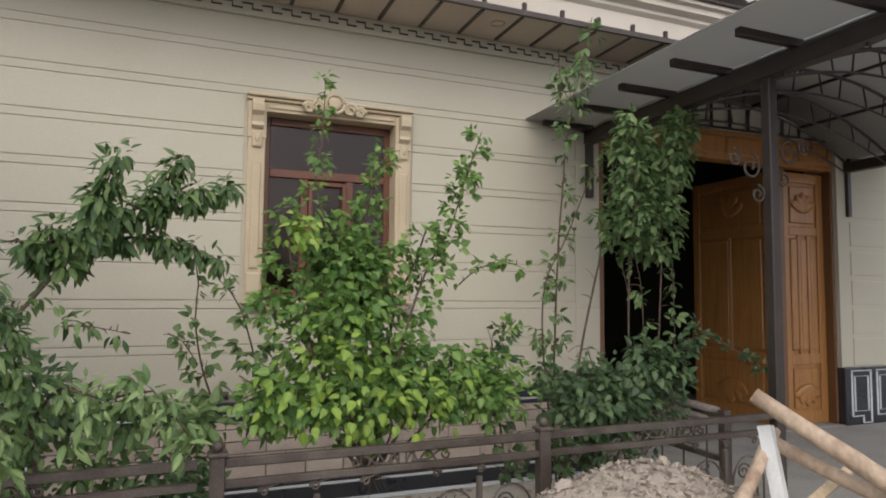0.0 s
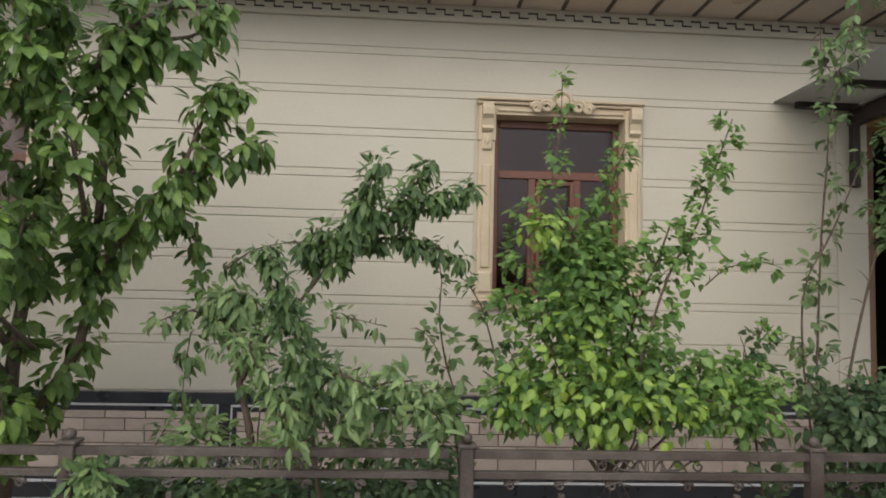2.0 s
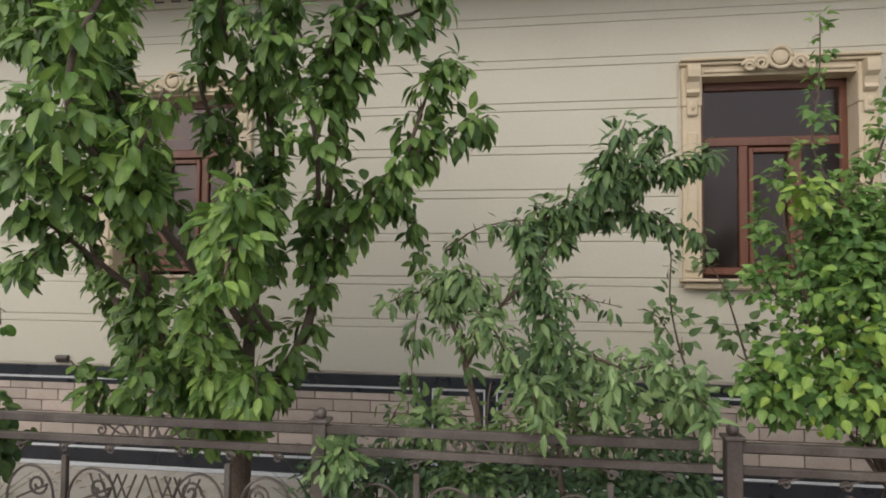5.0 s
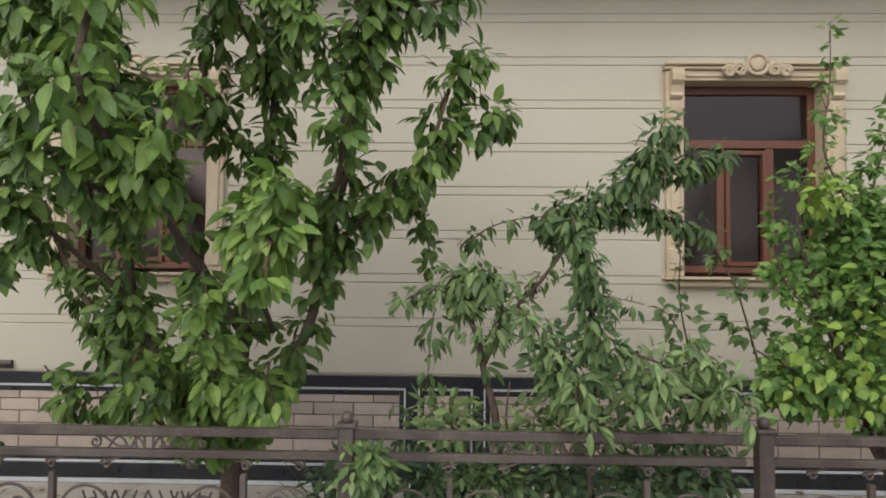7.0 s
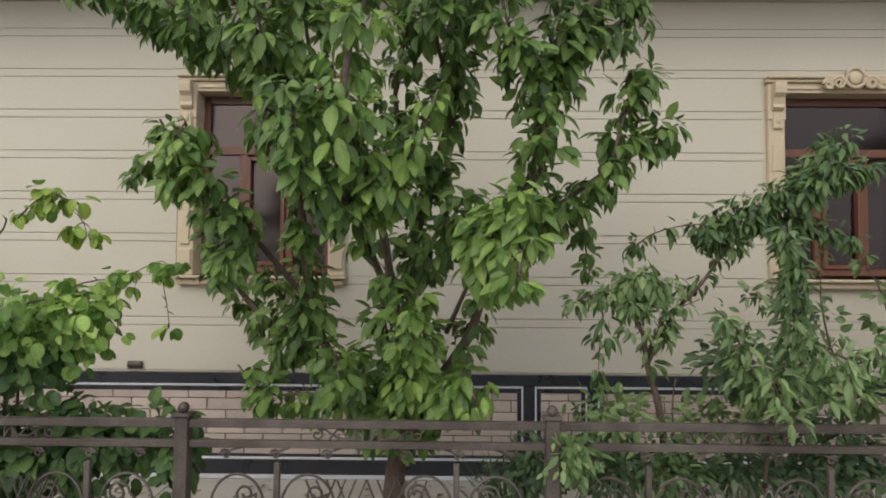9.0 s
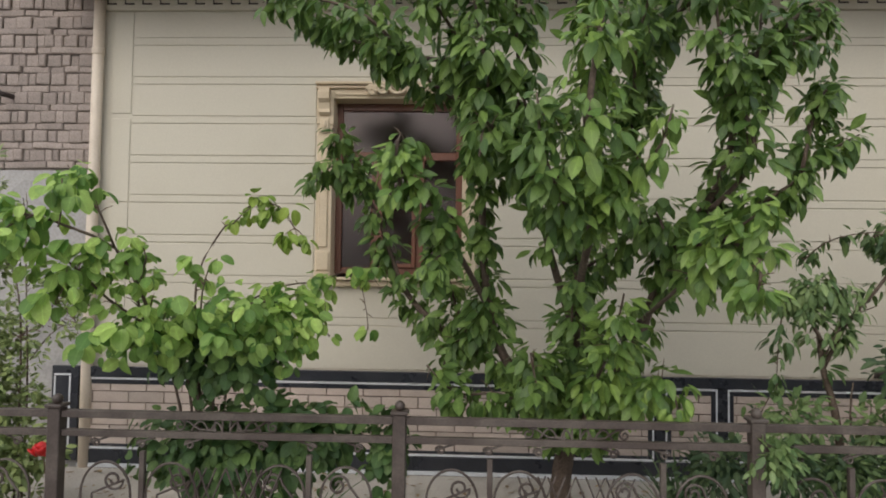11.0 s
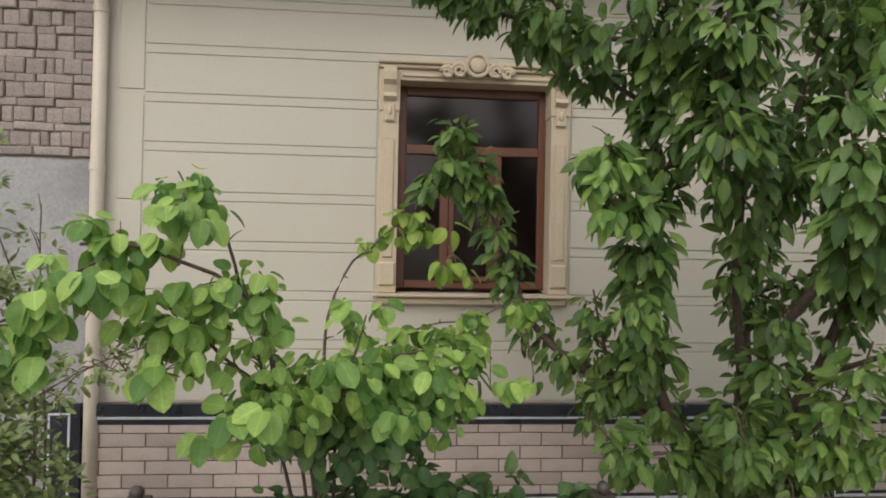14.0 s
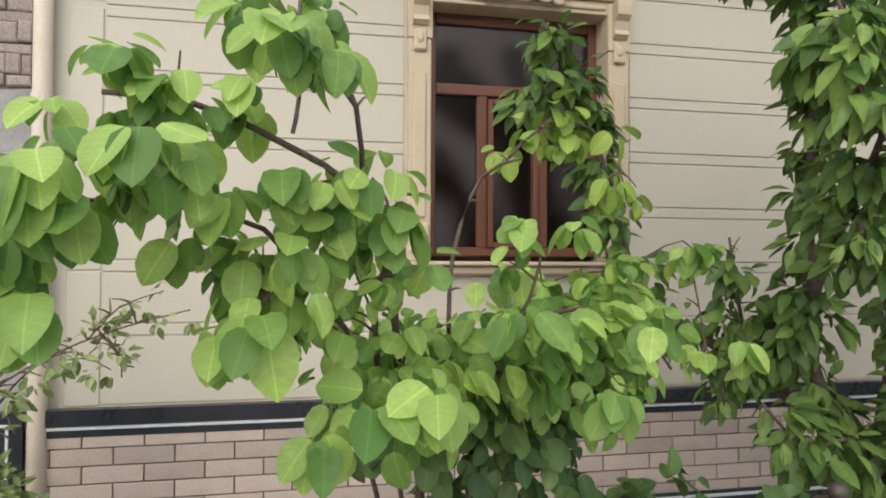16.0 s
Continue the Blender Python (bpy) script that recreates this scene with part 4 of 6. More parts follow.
def twigs(plant, pts, count, length, r=0.004):
    """Side twigs off a branch, joined into one part."""
    line = spline(pts, 0.03)
    b = bmesh.new()
    for k in range(count):
        i = int(rng.random() * (len(line) - 1))
        d = Vector(rng.normal(size=3)).normalized() + Vector((0, 0, 0.4))
        s = length * (0.5 + rng.random())
        tube([line[i], line[i] + d * s * 0.5, line[i] + d * s + Vector((0, 0, -0.15 * s))], r, r * 0.4, 4, b, cap=False)
    tagged(part("brushwood", b, M_TWIG, plant), kind="stuff")

cherry = thing("cherry_tree", (-2.40, 4.0, -0.09), "leafy cherry tree with drooping dark green leaves", "tree")
cherry_leaves = Foliage(cherry, "cherry", M_CHERRY)
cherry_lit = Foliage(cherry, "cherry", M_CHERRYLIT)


def bough(leaves, r0, r1, radius, per_metre, pts, bare=0, size=0.108):
    """One cherry branch: wood, side twigs and hanging leaves, the first points bare."""
    limb(cherry, "branch", r0, r1, pts)
    twigs(cherry, pts[bare:], 12, 0.8 * radius)
    leaves.sleeve(pts[bare:], 1.1 * radius, 1.12 * per_metre, size, 0.9, 0.25, 0.3)


limb(cherry, "trunk", 0.075, 0.055, [(-2.40, 4.0, -0.1), (-2.42, 4.0, 0.25), (-2.38, 4.0, 0.5), (-2.36, 3.98, 0.72)])
# main limbs
bough(cherry_leaves, 0.045, 0.012, 0.075, 230, [(-2.38, 3.98, 0.60), (-2.33, 3.92, 1.15), (-2.30, 3.98, 1.75), (-2.16, 3.78, 2.20), (-2.07, 3.57, 2.50), (-2.02, 3.5, 2.95), (-2.0, 3.5, 3.5)], 1)
bough(cherry_leaves, 0.035, 0.010, 0.08, 240, [(-2.30, 3.95, 0.70), (-1.97, 3.88, 1.16), (-1.85, 3.76, 1.60), (-1.66, 3.42, 2.05), (-1.60, 3.30, 2.40), (-1.58, 3.16, 2.66), (-1.32, 3.2, 2.92), (-1.08, 3.35, 3.02)])
bough(cherry_leaves, 0.035, 0.010, 0.075, 240, [(-2.44, 3.95, 0.60), (-2.80, 3.85, 1.05), (-2.90, 3.76, 1.40), (-2.94, 3.72, 1.72), (-2.95, 3.66, 2.1), (-2.98, 3.6, 2.5), (-3.05, 3.6, 2.95), (-3.1, 3.6, 3.5)])
bough(cherry_leaves, 0.030, 0.008, 0.085, 250, [(-2.52, 3.95, 0.70), (-2.98, 3.98, 1.06), (-3.28, 4.08, 1.26), (-3.47, 4.12, 1.48), (-3.60, 4.08, 1.85), (-3.76, 4.04, 2.18), (-3.93, 4.0, 2.50)], 1, 0.105)
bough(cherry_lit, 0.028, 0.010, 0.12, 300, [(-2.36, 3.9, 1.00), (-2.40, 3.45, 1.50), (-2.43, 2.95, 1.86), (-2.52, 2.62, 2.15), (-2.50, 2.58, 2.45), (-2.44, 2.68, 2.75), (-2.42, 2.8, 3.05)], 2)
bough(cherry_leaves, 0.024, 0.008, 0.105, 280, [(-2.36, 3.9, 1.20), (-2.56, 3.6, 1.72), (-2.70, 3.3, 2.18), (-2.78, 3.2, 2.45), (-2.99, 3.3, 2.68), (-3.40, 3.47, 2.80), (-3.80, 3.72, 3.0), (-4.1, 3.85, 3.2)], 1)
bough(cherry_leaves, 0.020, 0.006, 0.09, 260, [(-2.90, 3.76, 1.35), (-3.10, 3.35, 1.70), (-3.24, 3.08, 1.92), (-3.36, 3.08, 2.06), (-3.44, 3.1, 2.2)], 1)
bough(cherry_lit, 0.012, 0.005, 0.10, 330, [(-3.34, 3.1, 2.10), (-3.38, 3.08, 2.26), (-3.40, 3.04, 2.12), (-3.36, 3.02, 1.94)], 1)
bough(cherry_leaves, 0.010, 0.005, 0.07, 260, [(-3.76, 4.04, 2.18), (-3.93, 3.97, 2.24), (-4.04, 3.92, 2.10)])
bough(cherry_leaves, 0.012, 0.005, 0.07, 220, [(-3.10, 3.35, 1.70), (-3.2, 3.2, 1.62), (-3.24, 3.15, 1.5)])
bough(cherry_leaves, 0.010, 0.005, 0.08, 260, [(-2.98, 3.98, 1.06), (-3.10, 3.92, 1.35), (-3.17, 3.88, 1.62)], 0, 0.1)
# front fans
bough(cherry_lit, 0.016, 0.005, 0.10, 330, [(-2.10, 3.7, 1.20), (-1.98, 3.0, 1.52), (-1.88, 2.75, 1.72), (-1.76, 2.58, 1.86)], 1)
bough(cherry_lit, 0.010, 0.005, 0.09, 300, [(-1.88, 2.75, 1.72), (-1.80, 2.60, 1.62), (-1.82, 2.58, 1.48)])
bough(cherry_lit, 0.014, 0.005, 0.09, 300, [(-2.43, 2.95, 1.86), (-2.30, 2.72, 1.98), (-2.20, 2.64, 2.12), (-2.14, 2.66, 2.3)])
bough(cherry_leaves, 0.014, 0.005, 0.09, 260, [(-2.50, 2.9, 1.80), (-2.64, 2.68, 1.92), (-2.72, 2.6, 2.12), (-2.74, 2.62, 2.34)])
# crown
bough(cherry_leaves, 0.018, 0.006, 0.10, 270, [(-2.20, 3.8, 2.05), (-2.38, 3.45, 2.42), (-2.34, 3.33, 2.72), (-2.28, 3.3, 3.05)])
bough(cherry_leaves, 0.016, 0.006, 0.10, 270, [(-1.80, 3.62, 1.78), (-1.62, 3.08, 2.12), (-1.70, 3.05, 2.46), (-1.84, 2.92, 2.74), (-1.86, 2.9, 3.0)], 1)
bough(cherry_leaves, 0.014, 0.006, 0.09, 250, [(-1.60, 3.3, 2.40), (-1.50, 3.28, 2.72), (-1.46, 3.3, 3.05)])
bough(cherry_leaves, 0.014, 0.006, 0.10, 260, [(-1.58, 3.16, 2.66), (-1.36, 3.25, 2.78), (-1.16, 3.34, 2.88), (-1.1, 3.4, 3.1)])
bough(cherry_leaves, 0.014, 0.006, 0.11, 280, [(-2.98, 3.5, 2.6), (-3.12, 3.15, 2.82), (-3.28, 3.05, 3.0), (-3.4, 3.1, 3.2)])
bough(cherry_leaves, 0.012, 0.006, 0.11, 280, [(-2.70, 3.3, 2.3), (-2.78, 3.1, 2.62), (-2.80, 3.05, 2.95), (-2.75, 3.1, 3.3)])
bough(cherry_leaves, 0.012, 0.006, 0.11, 280, [(-2.07, 3.57, 2.5), (-2.16, 3.2, 2.75), (-2.1, 3.1, 3.05), (-2.1, 3.1, 3.3)])
bough(cherry_leaves, 0.012, 0.006, 0.11, 260, [(-3.40, 3.47, 2.80), (-3.62, 3.4, 3.0), (-3.9, 3.45, 3.12), (-4.25, 3.6, 3.2)])
bough(cherry_leaves, 0.014, 0.006, 0.11, 280, [(-2.95, 3.66, 2.1), (-2.92, 3.3, 2.4), (-2.95, 3.0, 2.55), (-3.0, 2.9, 2.8), (-3.05, 2.9, 3.1)])
bough(cherry_leaves, 0.014, 0.006, 0.11, 280, [(-2.98, 3.6, 2.5), (-3.3, 3.75, 2.75), (-3.55, 3.9, 3.0), (-3.8, 4.0, 3.3)])
bough(cherry_leaves, 0.014, 0.006, 0.10, 260, [(-2.70, 3.3, 2.18), (-2.84, 3.1, 2.22), (-2.95, 2.98, 2.3), (-2.98, 2.95, 2.12)])
bough(cherry_leaves, 0.012, 0.006, 0.10, 260, [(-2.28, 3.95, 1.6), (-2.12, 3.6, 1.75), (-2.02, 3.4, 1.92), (-1.98, 3.3, 1.78)])
bough(cherry_leaves, 0.012, 0.006, 0.10, 260, [(-2.02, 3.5, 2.9), (-1.86, 3.2, 3.0), (-1.72, 3.0, 3.05), (-1.6, 2.95, 2.95)])
# side limbs over the wall
bough(cherry_leaves, 0.020, 0.006, 0.085, 250, [(-1.85, 3.76, 1.58), (-1.52, 3.5, 1.88), (-1.29, 3.32, 2.06), (-1.06, 3.45, 2.24), (-0.84, 3.5, 2.36)])
bough(cherry_leaves, 0.012, 0.005, 0.08, 250, [(-1.24, 3.34, 2.12), (-1.16, 3.38, 2.40), (-1.08, 3.4, 2.58), (-0.96, 3.52, 2.62)])
bough(cherry_leaves, 0.010, 0.004, 0.055, 200, [(-1.45, 3.6, 1.95), (-1.32, 3.8, 1.92), (-1.28, 3.84, 1.72), (-1.25, 3.85, 1.54)], 0, 0.09)
# low shoots
bough(cherry_lit, 0.012, 0.005, 0.09, 270, [(-2.36, 3.85, 0.70), (-2.30, 3.4, 1.02), (-2.26, 3.18, 1.30), (-2.24, 3.12, 1.46)])
bough(cherry_lit, 0.010, 0.005, 0.09, 270, [(-2.30, 3.85, 0.62), (-2.08, 3.4, 0.92), (-1.98, 3.25, 1.0), (-1.94, 3.2, 0.84)])
bough(cherry_leaves, 0.012, 0.005, 0.09, 260, [(-2.42, 3.85, 0.66), (-2.60, 3.5, 1.0), (-2.68, 3.38, 1.12), (-2.64, 3.32, 0.90)])
bough(cherry_leaves, 0.012, 0.005, 0.08, 230, [(-2.46, 3.85, 0.60), (-2.80, 3.65, 0.84), (-3.08, 3.58, 0.86), (-3.26, 3.57, 1.02)])
bough(cherry_leaves, 0.010, 0.005, 0.08, 240, [(-2.40, 3.8, 0.90), (-2.44, 3.5, 1.30), (-2.43, 3.44, 1.54), (-2.40, 3.4, 1.40)])
bough(cherry_leaves, 0.010, 0.005, 0.08, 230, [(-2.34, 3.8, 0.55), (-2.36, 3.5, 0.80), (-2.38, 3.4, 0.66)])
bough(cherry_leaves, 0.010, 0.005, 0.08, 230, [(-2.90, 3.76, 1.30), (-3.02, 3.85, 1.18), (-3.14, 3.94, 1.08), (-3.18, 3.9, 0.92)])
cherry_leaves.finish(300)
cherry_lit.finish(200)
peach = thing("peach_tree", (-0.83, 3.65, -0.09), "young peach tree with long curling leaves on arching branches", "tree")
peach_leaves = Foliage(peach, "peach", M_PEACH)
peach_pale = Foliage(peach, "peach", M_PEACHPALE)
pts = [(-0.87, 3.65, 0.09), (-0.89, 3.65, 0.69), (-0.97, 3.65, 1.03), (-0.99, 3.65, 1.21)]
limb(peach, "trunk", 0.028, 0.016, pts)
pts = [(-0.97, 3.65, 1.03), (-0.83, 3.65, 1.30), (-0.67, 3.65, 1.48), (-0.50, 3.65, 1.71)]
limb(peach, "branch", 0.012, 0.009, pts)
twigs(peach, pts, 8, 0.041)
peach_leaves.sleeve(pts, 0.051, 90, 0.082, 0.7, 0.3, 0.5)
pts = [(-0.67, 3.65, 1.80), (-0.48, 3.65, 1.85), (-0.29, 3.65, 1.96), (-0.10, 3.65, 2.04), (0.09, 3.65, 2.10), (0.31, 3.65, 2.17)]
limb(peach, "branch", 0.01, 0.004, pts)
twigs(peach, pts, 8, 0.068)
peach_leaves.sleeve(pts, 0.085, 800, 0.082, 0.7, 0.3, 0.5)
pts = [(-0.54, 3.65, 1.68), (-0.42, 3.65, 1.80), (-0.26, 3.65, 1.96)]
limb(peach, "branch", 0.01, 0.006, pts)
twigs(peach, pts, 8, 0.061)
peach_leaves.sleeve(pts, 0.076, 420, 0.082, 0.7, 0.3, 0.5)
pts = [(-0.19, 3.60, 2.00), (-0.04, 3.60, 2.16), (0.04, 3.60, 2.31)]
limb(peach, "branch", 0.007, 0.003, pts)
twigs(peach, pts, 8, 0.048)
peach_leaves.sleeve(pts, 0.06, 420, 0.082, 0.7, 0.3, 0.6)
pts = [(-0.31, 3.75, 1.85), (-0.16, 3.75, 1.87), (0.02, 3.75, 1.84), (0.27, 3.75, 1.75)]
limb(peach, "branch", 0.007, 0.003, pts)
twigs(peach, pts, 8, 0.041)
peach_leaves.sleeve(pts, 0.051, 520, 0.082, 0.7, 0.3, 0.5)
pts = [(-1.07, 3.65, 1.66), (-0.95, 3.65, 1.76), (-0.79, 3.65, 1.81), (-0.60, 3.65, 1.83)]
limb(peach, "branch", 0.005, 0.003, pts)
twigs(peach, pts, 8, 0.027)
peach_leaves.sleeve(pts, 0.034, 120, 0.082, 0.7, 0.3, 0.5)
pts = [(-1.00, 3.60, 1.19), (-1.06, 3.60, 1.31), (-1.09, 3.60, 1.43), (-0.99, 3.60, 1.52)]
limb(peach, "branch", 0.012, 0.005, pts)
twigs(peach, pts, 8, 0.068)
peach_pale.sleeve(pts, 0.085, 300, 0.082, 0.7, 0.3, 0.5)
pts = [(-1.03, 3.60, 1.37), (-1.24, 3.60, 1.43), (-1.44, 3.60, 1.35)]
limb(peach, "branch", 0.006, 0.003, pts)
twigs(peach, pts, 8, 0.048)
peach_pale.sleeve(pts, 0.06, 260, 0.082, 0.7, 0.3, 0.5)
pts = [(-0.98, 3.60, 1.12), (-0.87, 3.60, 1.31), (-0.69, 3.60, 1.40)]
limb(peach, "branch", 0.006, 0.003, pts)
twigs(peach, pts, 8, 0.054)
peach_pale.sleeve(pts, 0.068, 260, 0.082, 0.7, 0.3, 0.5)
pts = [(-1.23, 3.60, 1.31), (-1.25, 3.60, 1.12), (-1.26, 3.60, 0.91)]
limb(peach, "branch", 0.004, 0.002, pts)
twigs(peach, pts, 8, 0.027)
peach_leaves.sleeve(pts, 0.034, 110, 0.082, 0.7, 0.3, 0.5)
peach_pale.cloud((-1.01, 3.60, 1.48), (0.26, 0.14, 0.13), 260, 0.085, 0.7)
pts = [(-0.47, 3.35, 0.45), (-0.50, 3.20, 0.85), (-0.50, 2.98, 1.17), (-0.56, 2.88, 1.39), (-0.60, 2.80, 1.57), (-0.66, 2.75, 1.74)]
limb(peach, "branch", 0.012, 0.004, pts)
twigs(peach, pts, 8, 0.058)
peach_leaves.sleeve(pts[2:], 0.072, 780, 0.066, 0.7, 0.3, 0.5)
pts = [(-0.51, 3.20, 0.91), (-0.68, 3.05, 1.10), (-0.77, 3.00, 1.28), (-0.86, 3.00, 1.38)]
limb(peach, "branch", 0.009, 0.003, pts)
twigs(peach, pts, 8, 0.061)
peach_pale.sleeve(pts, 0.076, 380, 0.07, 0.7, 0.3, 0.5)
pts = [(-0.50, 3.10, 1.03), (-0.38, 2.98, 1.19), (-0.22, 2.98, 1.13), (-0.04, 2.98, 1.16), (0.11, 2.98, 0.96)]
limb(peach, "branch", 0.008, 0.003, pts)
twigs(peach, pts, 8, 0.051)
peach_pale.sleeve(pts, 0.064, 260, 0.066, 0.7, 0.3, 0.5)
pts = [(-0.51, 3.10, 0.98), (-0.60, 2.98, 1.04), (-0.57, 2.98, 0.87)]
limb(peach, "branch", 0.006, 0.003, pts)
twigs(peach, pts, 8, 0.048)
peach_pale.sleeve(pts, 0.06, 280, 0.066, 0.7, 0.3, 0.5)
pts = [(-0.47, 3.50, 1.41), (-0.35, 3.50, 1.41), (-0.17, 3.50, 1.37)]
limb(peach, "branch", 0.004, 0.002, pts)
twigs(peach, pts, 8, 0.034)
peach_leaves.sleeve(pts, 0.043, 120, 0.082, 0.7, 0.3, 0.5)
peach_pale.whorl(Vector((-0.60, 2.95, 1.07)), Vector((0, -0.3, 0.5)), 11, 0.086, 0.55)
peach_pale.whorl(Vector((-0.55, 2.93, 0.90)), Vector((0, -0.3, 0.5)), 11, 0.086, 0.55)
peach_pale.whorl(Vector((-0.66, 2.75, 1.66)), Vector((0, -0.3, 0.5)), 9, 0.079, 0.55)
peach_pale.whorl(Vector((-0.27, 2.95, 1.08)), Vector((0, -0.3, 0.5)), 11, 0.086, 0.55)
peach_pale.whorl(Vector((-0.06, 2.95, 1.17)), Vector((0, -0.3, 0.5)), 11, 0.079, 0.55)
peach_pale.whorl(Vector((0.09, 2.90, 0.94)), Vector((0, -0.3, 0.5)), 12, 0.086, 0.55)
peach_pale.whorl(Vector((0.03, 2.95, 1.10)), Vector((0, -0.3, 0.5)), 10, 0.079, 0.55)
peach_pale.whorl(Vector((-0.80, 3.00, 1.33)), Vector((0, -0.3, 0.5)), 10, 0.079, 0.55)
peach_pale.whorl(Vector((-0.28, 2.97, 1.16)), Vector((0, -0.3, 0.5)), 11, 0.083, 0.55)
peach_pale.whorl(Vector((-0.02, 2.97, 1.03)), Vector((0, -0.3, 0.5)), 12, 0.086, 0.55)
peach_pale.whorl(Vector((-0.14, 2.97, 1.22)), Vector((0, -0.3, 0.5)), 10, 0.079, 0.55)
peach_pale.whorl(Vector((-0.35, 2.97, 0.97)), Vector((0, -0.3, 0.5)), 10, 0.079, 0.55)
pts = [(-0.32, 3.25, 1.92), (-0.26, 3.10, 2.06), (-0.21, 3.03, 2.20)]
limb(peach, "branch", 0.006, 0.003, pts)
peach_leaves.sleeve(pts, 0.055, 520, 0.075, 0.7, 0.3, 0.3)
peach_leaves.finish(300)
peach_pale.finish(200)
sapling = thing("sapling", (0.28, 3.85, -0.09), "thin pale green sapling in the garden bed", "sapling")
sapling_leaves = Foliage(sapling, "heart", M_VINE)
limb(sapling, "stem", 0.01, 0.007, [(0.28, 3.85, -0.1), (0.27, 3.86, 0.5), (0.22, 3.87, 0.85)])
pts = [(0.25, 3.87, 0.92), (0.17, 3.87, 1.17), (0.13, 3.87, 1.43), (0.14, 3.87, 1.62), (0.12, 3.87, 1.75)]
limb(sapling, "branch", 0.007, 0.003, pts)
twigs(sapling, pts, 5, 0.072)
sapling_leaves.sleeve(pts, 0.09, 85, 0.075, 0.5, 0.3, 0.5)
pts = [(0.52, 3.70, 0.93), (0.42, 3.70, 1.30), (0.36, 3.70, 1.49), (0.28, 3.70, 1.62), (0.26, 3.70, 1.71)]
limb(sapling, "branch", 0.007, 0.003, pts)
twigs(sapling, pts, 5, 0.080)
sapling_leaves.sleeve(pts, 0.1, 110, 0.075, 0.5, 0.3, 0.5)
pts = [(0.15, 3.87, 1.17), (0.07, 3.87, 1.30), (-0.01, 3.87, 1.35)]
limb(sapling, "branch", 0.004, 0.002, pts)
twigs(sapling, pts, 5, 0.056)
sapling_leaves.sleeve(pts, 0.07, 85, 0.075, 0.5, 0.3, 0.5)
sapling_leaves.finish(200)
bush = thing("lime_bush", (0.95, 3.6, -0.09), "dense lime green bush with heart-shaped leaves", "bush")
bush_leaves = Foliage(bush, "heart", M_BUSH)
bush_lime = Foliage(bush, "heart", M_LIME)
pts = [(1.09, 3.60, 0.50), (0.76, 3.50, 1.19), (0.63, 3.50, 1.62), (0.59, 3.50, 1.86), (0.65, 3.50, 2.05)]
limb(bush, "branch", 0.014, 0.005, pts)
twigs(bush, pts, 10, 0.136)
bush_leaves.sleeve(pts[1:], 0.17, 400, 0.06, 0.5, 0.3, 0.3)
pts = [(1.09, 3.60, 0.50), (0.88, 3.50, 1.31), (0.80, 3.50, 1.71), (0.84, 3.50, 1.94)]
limb(bush, "branch", 0.016, 0.005, pts)
twigs(bush, pts, 10, 0.160)
bush_leaves.sleeve(pts[1:], 0.2, 400, 0.06, 0.5, 0.3, 0.3)
pts = [(0.84, 3.48, 1.87), (0.72, 3.48, 2.15), (0.75, 3.48, 2.44), (0.76, 3.48, 2.66), (0.76, 3.48, 2.79)]
limb(bush, "branch", 0.007, 0.002, pts)
twigs(bush, pts, 10, 0.080)
bush_leaves.sleeve(pts, 0.1, 130, 0.06, 0.5, 0.3, 0.7)
pts = [(1.09, 3.60, 0.50), (1.03, 3.55, 1.40), (0.99, 3.55, 1.82), (1.03, 3.55, 2.08), (1.15, 3.55, 2.43)]
limb(bush, "branch", 0.015, 0.004, pts)
twigs(bush, pts, 10, 0.120)
bush_leaves.sleeve(pts[1:], 0.15, 400, 0.06, 0.5, 0.3, 0.6)
pts = [(1.09, 3.60, 0.50), (1.21, 3.40, 1.31), (1.35, 3.40, 1.72), (1.49, 3.40, 1.96), (1.59, 3.40, 2.27), (1.69, 3.40, 2.55)]
limb(bush, "branch", 0.012, 0.003, pts)
twigs(bush, pts, 10, 0.120)
bush_leaves.sleeve(pts[1:], 0.15, 400, 0.06, 0.5, 0.3, 0.6)
pts = [(1.09, 3.60, 0.50), (1.18, 3.50, 1.43), (1.31, 3.50, 1.76), (1.38, 3.50, 1.96)]
limb(bush, "branch", 0.012, 0.005, pts)
twigs(bush, pts, 10, 0.136)
bush_leaves.sleeve(pts[1:], 0.17, 400, 0.06, 0.5, 0.3, 0.3)
pts = [(1.09, 3.60, 0.50), (1.33, 3.35, 1.03), (1.61, 3.35, 1.01), (1.95, 3.35, 0.96)]
limb(bush, "branch", 0.012, 0.004, pts)
twigs(bush, pts, 10, 0.120)
bush_leaves.sleeve(pts[1:], 0.15, 340, 0.06, 0.5, 0.3, 0.3)
pts = [(1.09, 3.60, 0.50), (0.71, 3.40, 0.96), (0.45, 3.40, 1.09), (0.34, 3.40, 1.16)]
limb(bush, "branch", 0.012, 0.004, pts)
twigs(bush, pts, 10, 0.112)
bush_leaves.sleeve(pts[1:], 0.14, 340, 0.06, 0.5, 0.3, 0.3)
pts = [(1.09, 3.60, 0.50), (0.72, 3.45, 1.25), (0.53, 3.45, 1.44), (0.47, 3.45, 1.61)]
limb(bush, "branch", 0.012, 0.004, pts)
twigs(bush, pts, 10, 0.112)
bush_leaves.sleeve(pts[1:], 0.14, 400, 0.06, 0.5, 0.3, 0.3)
pts = [(1.09, 3.60, 0.50), (1.58, 3.60, 0.95), (1.85, 3.60, 1.21), (2.03, 3.60, 1.42)]
limb(bush, "branch", 0.01, 0.003, pts)
twigs(bush, pts, 10, 0.096)
bush_leaves.sleeve(pts[1:], 0.12, 170, 0.06, 0.5, 0.3, 0.3)
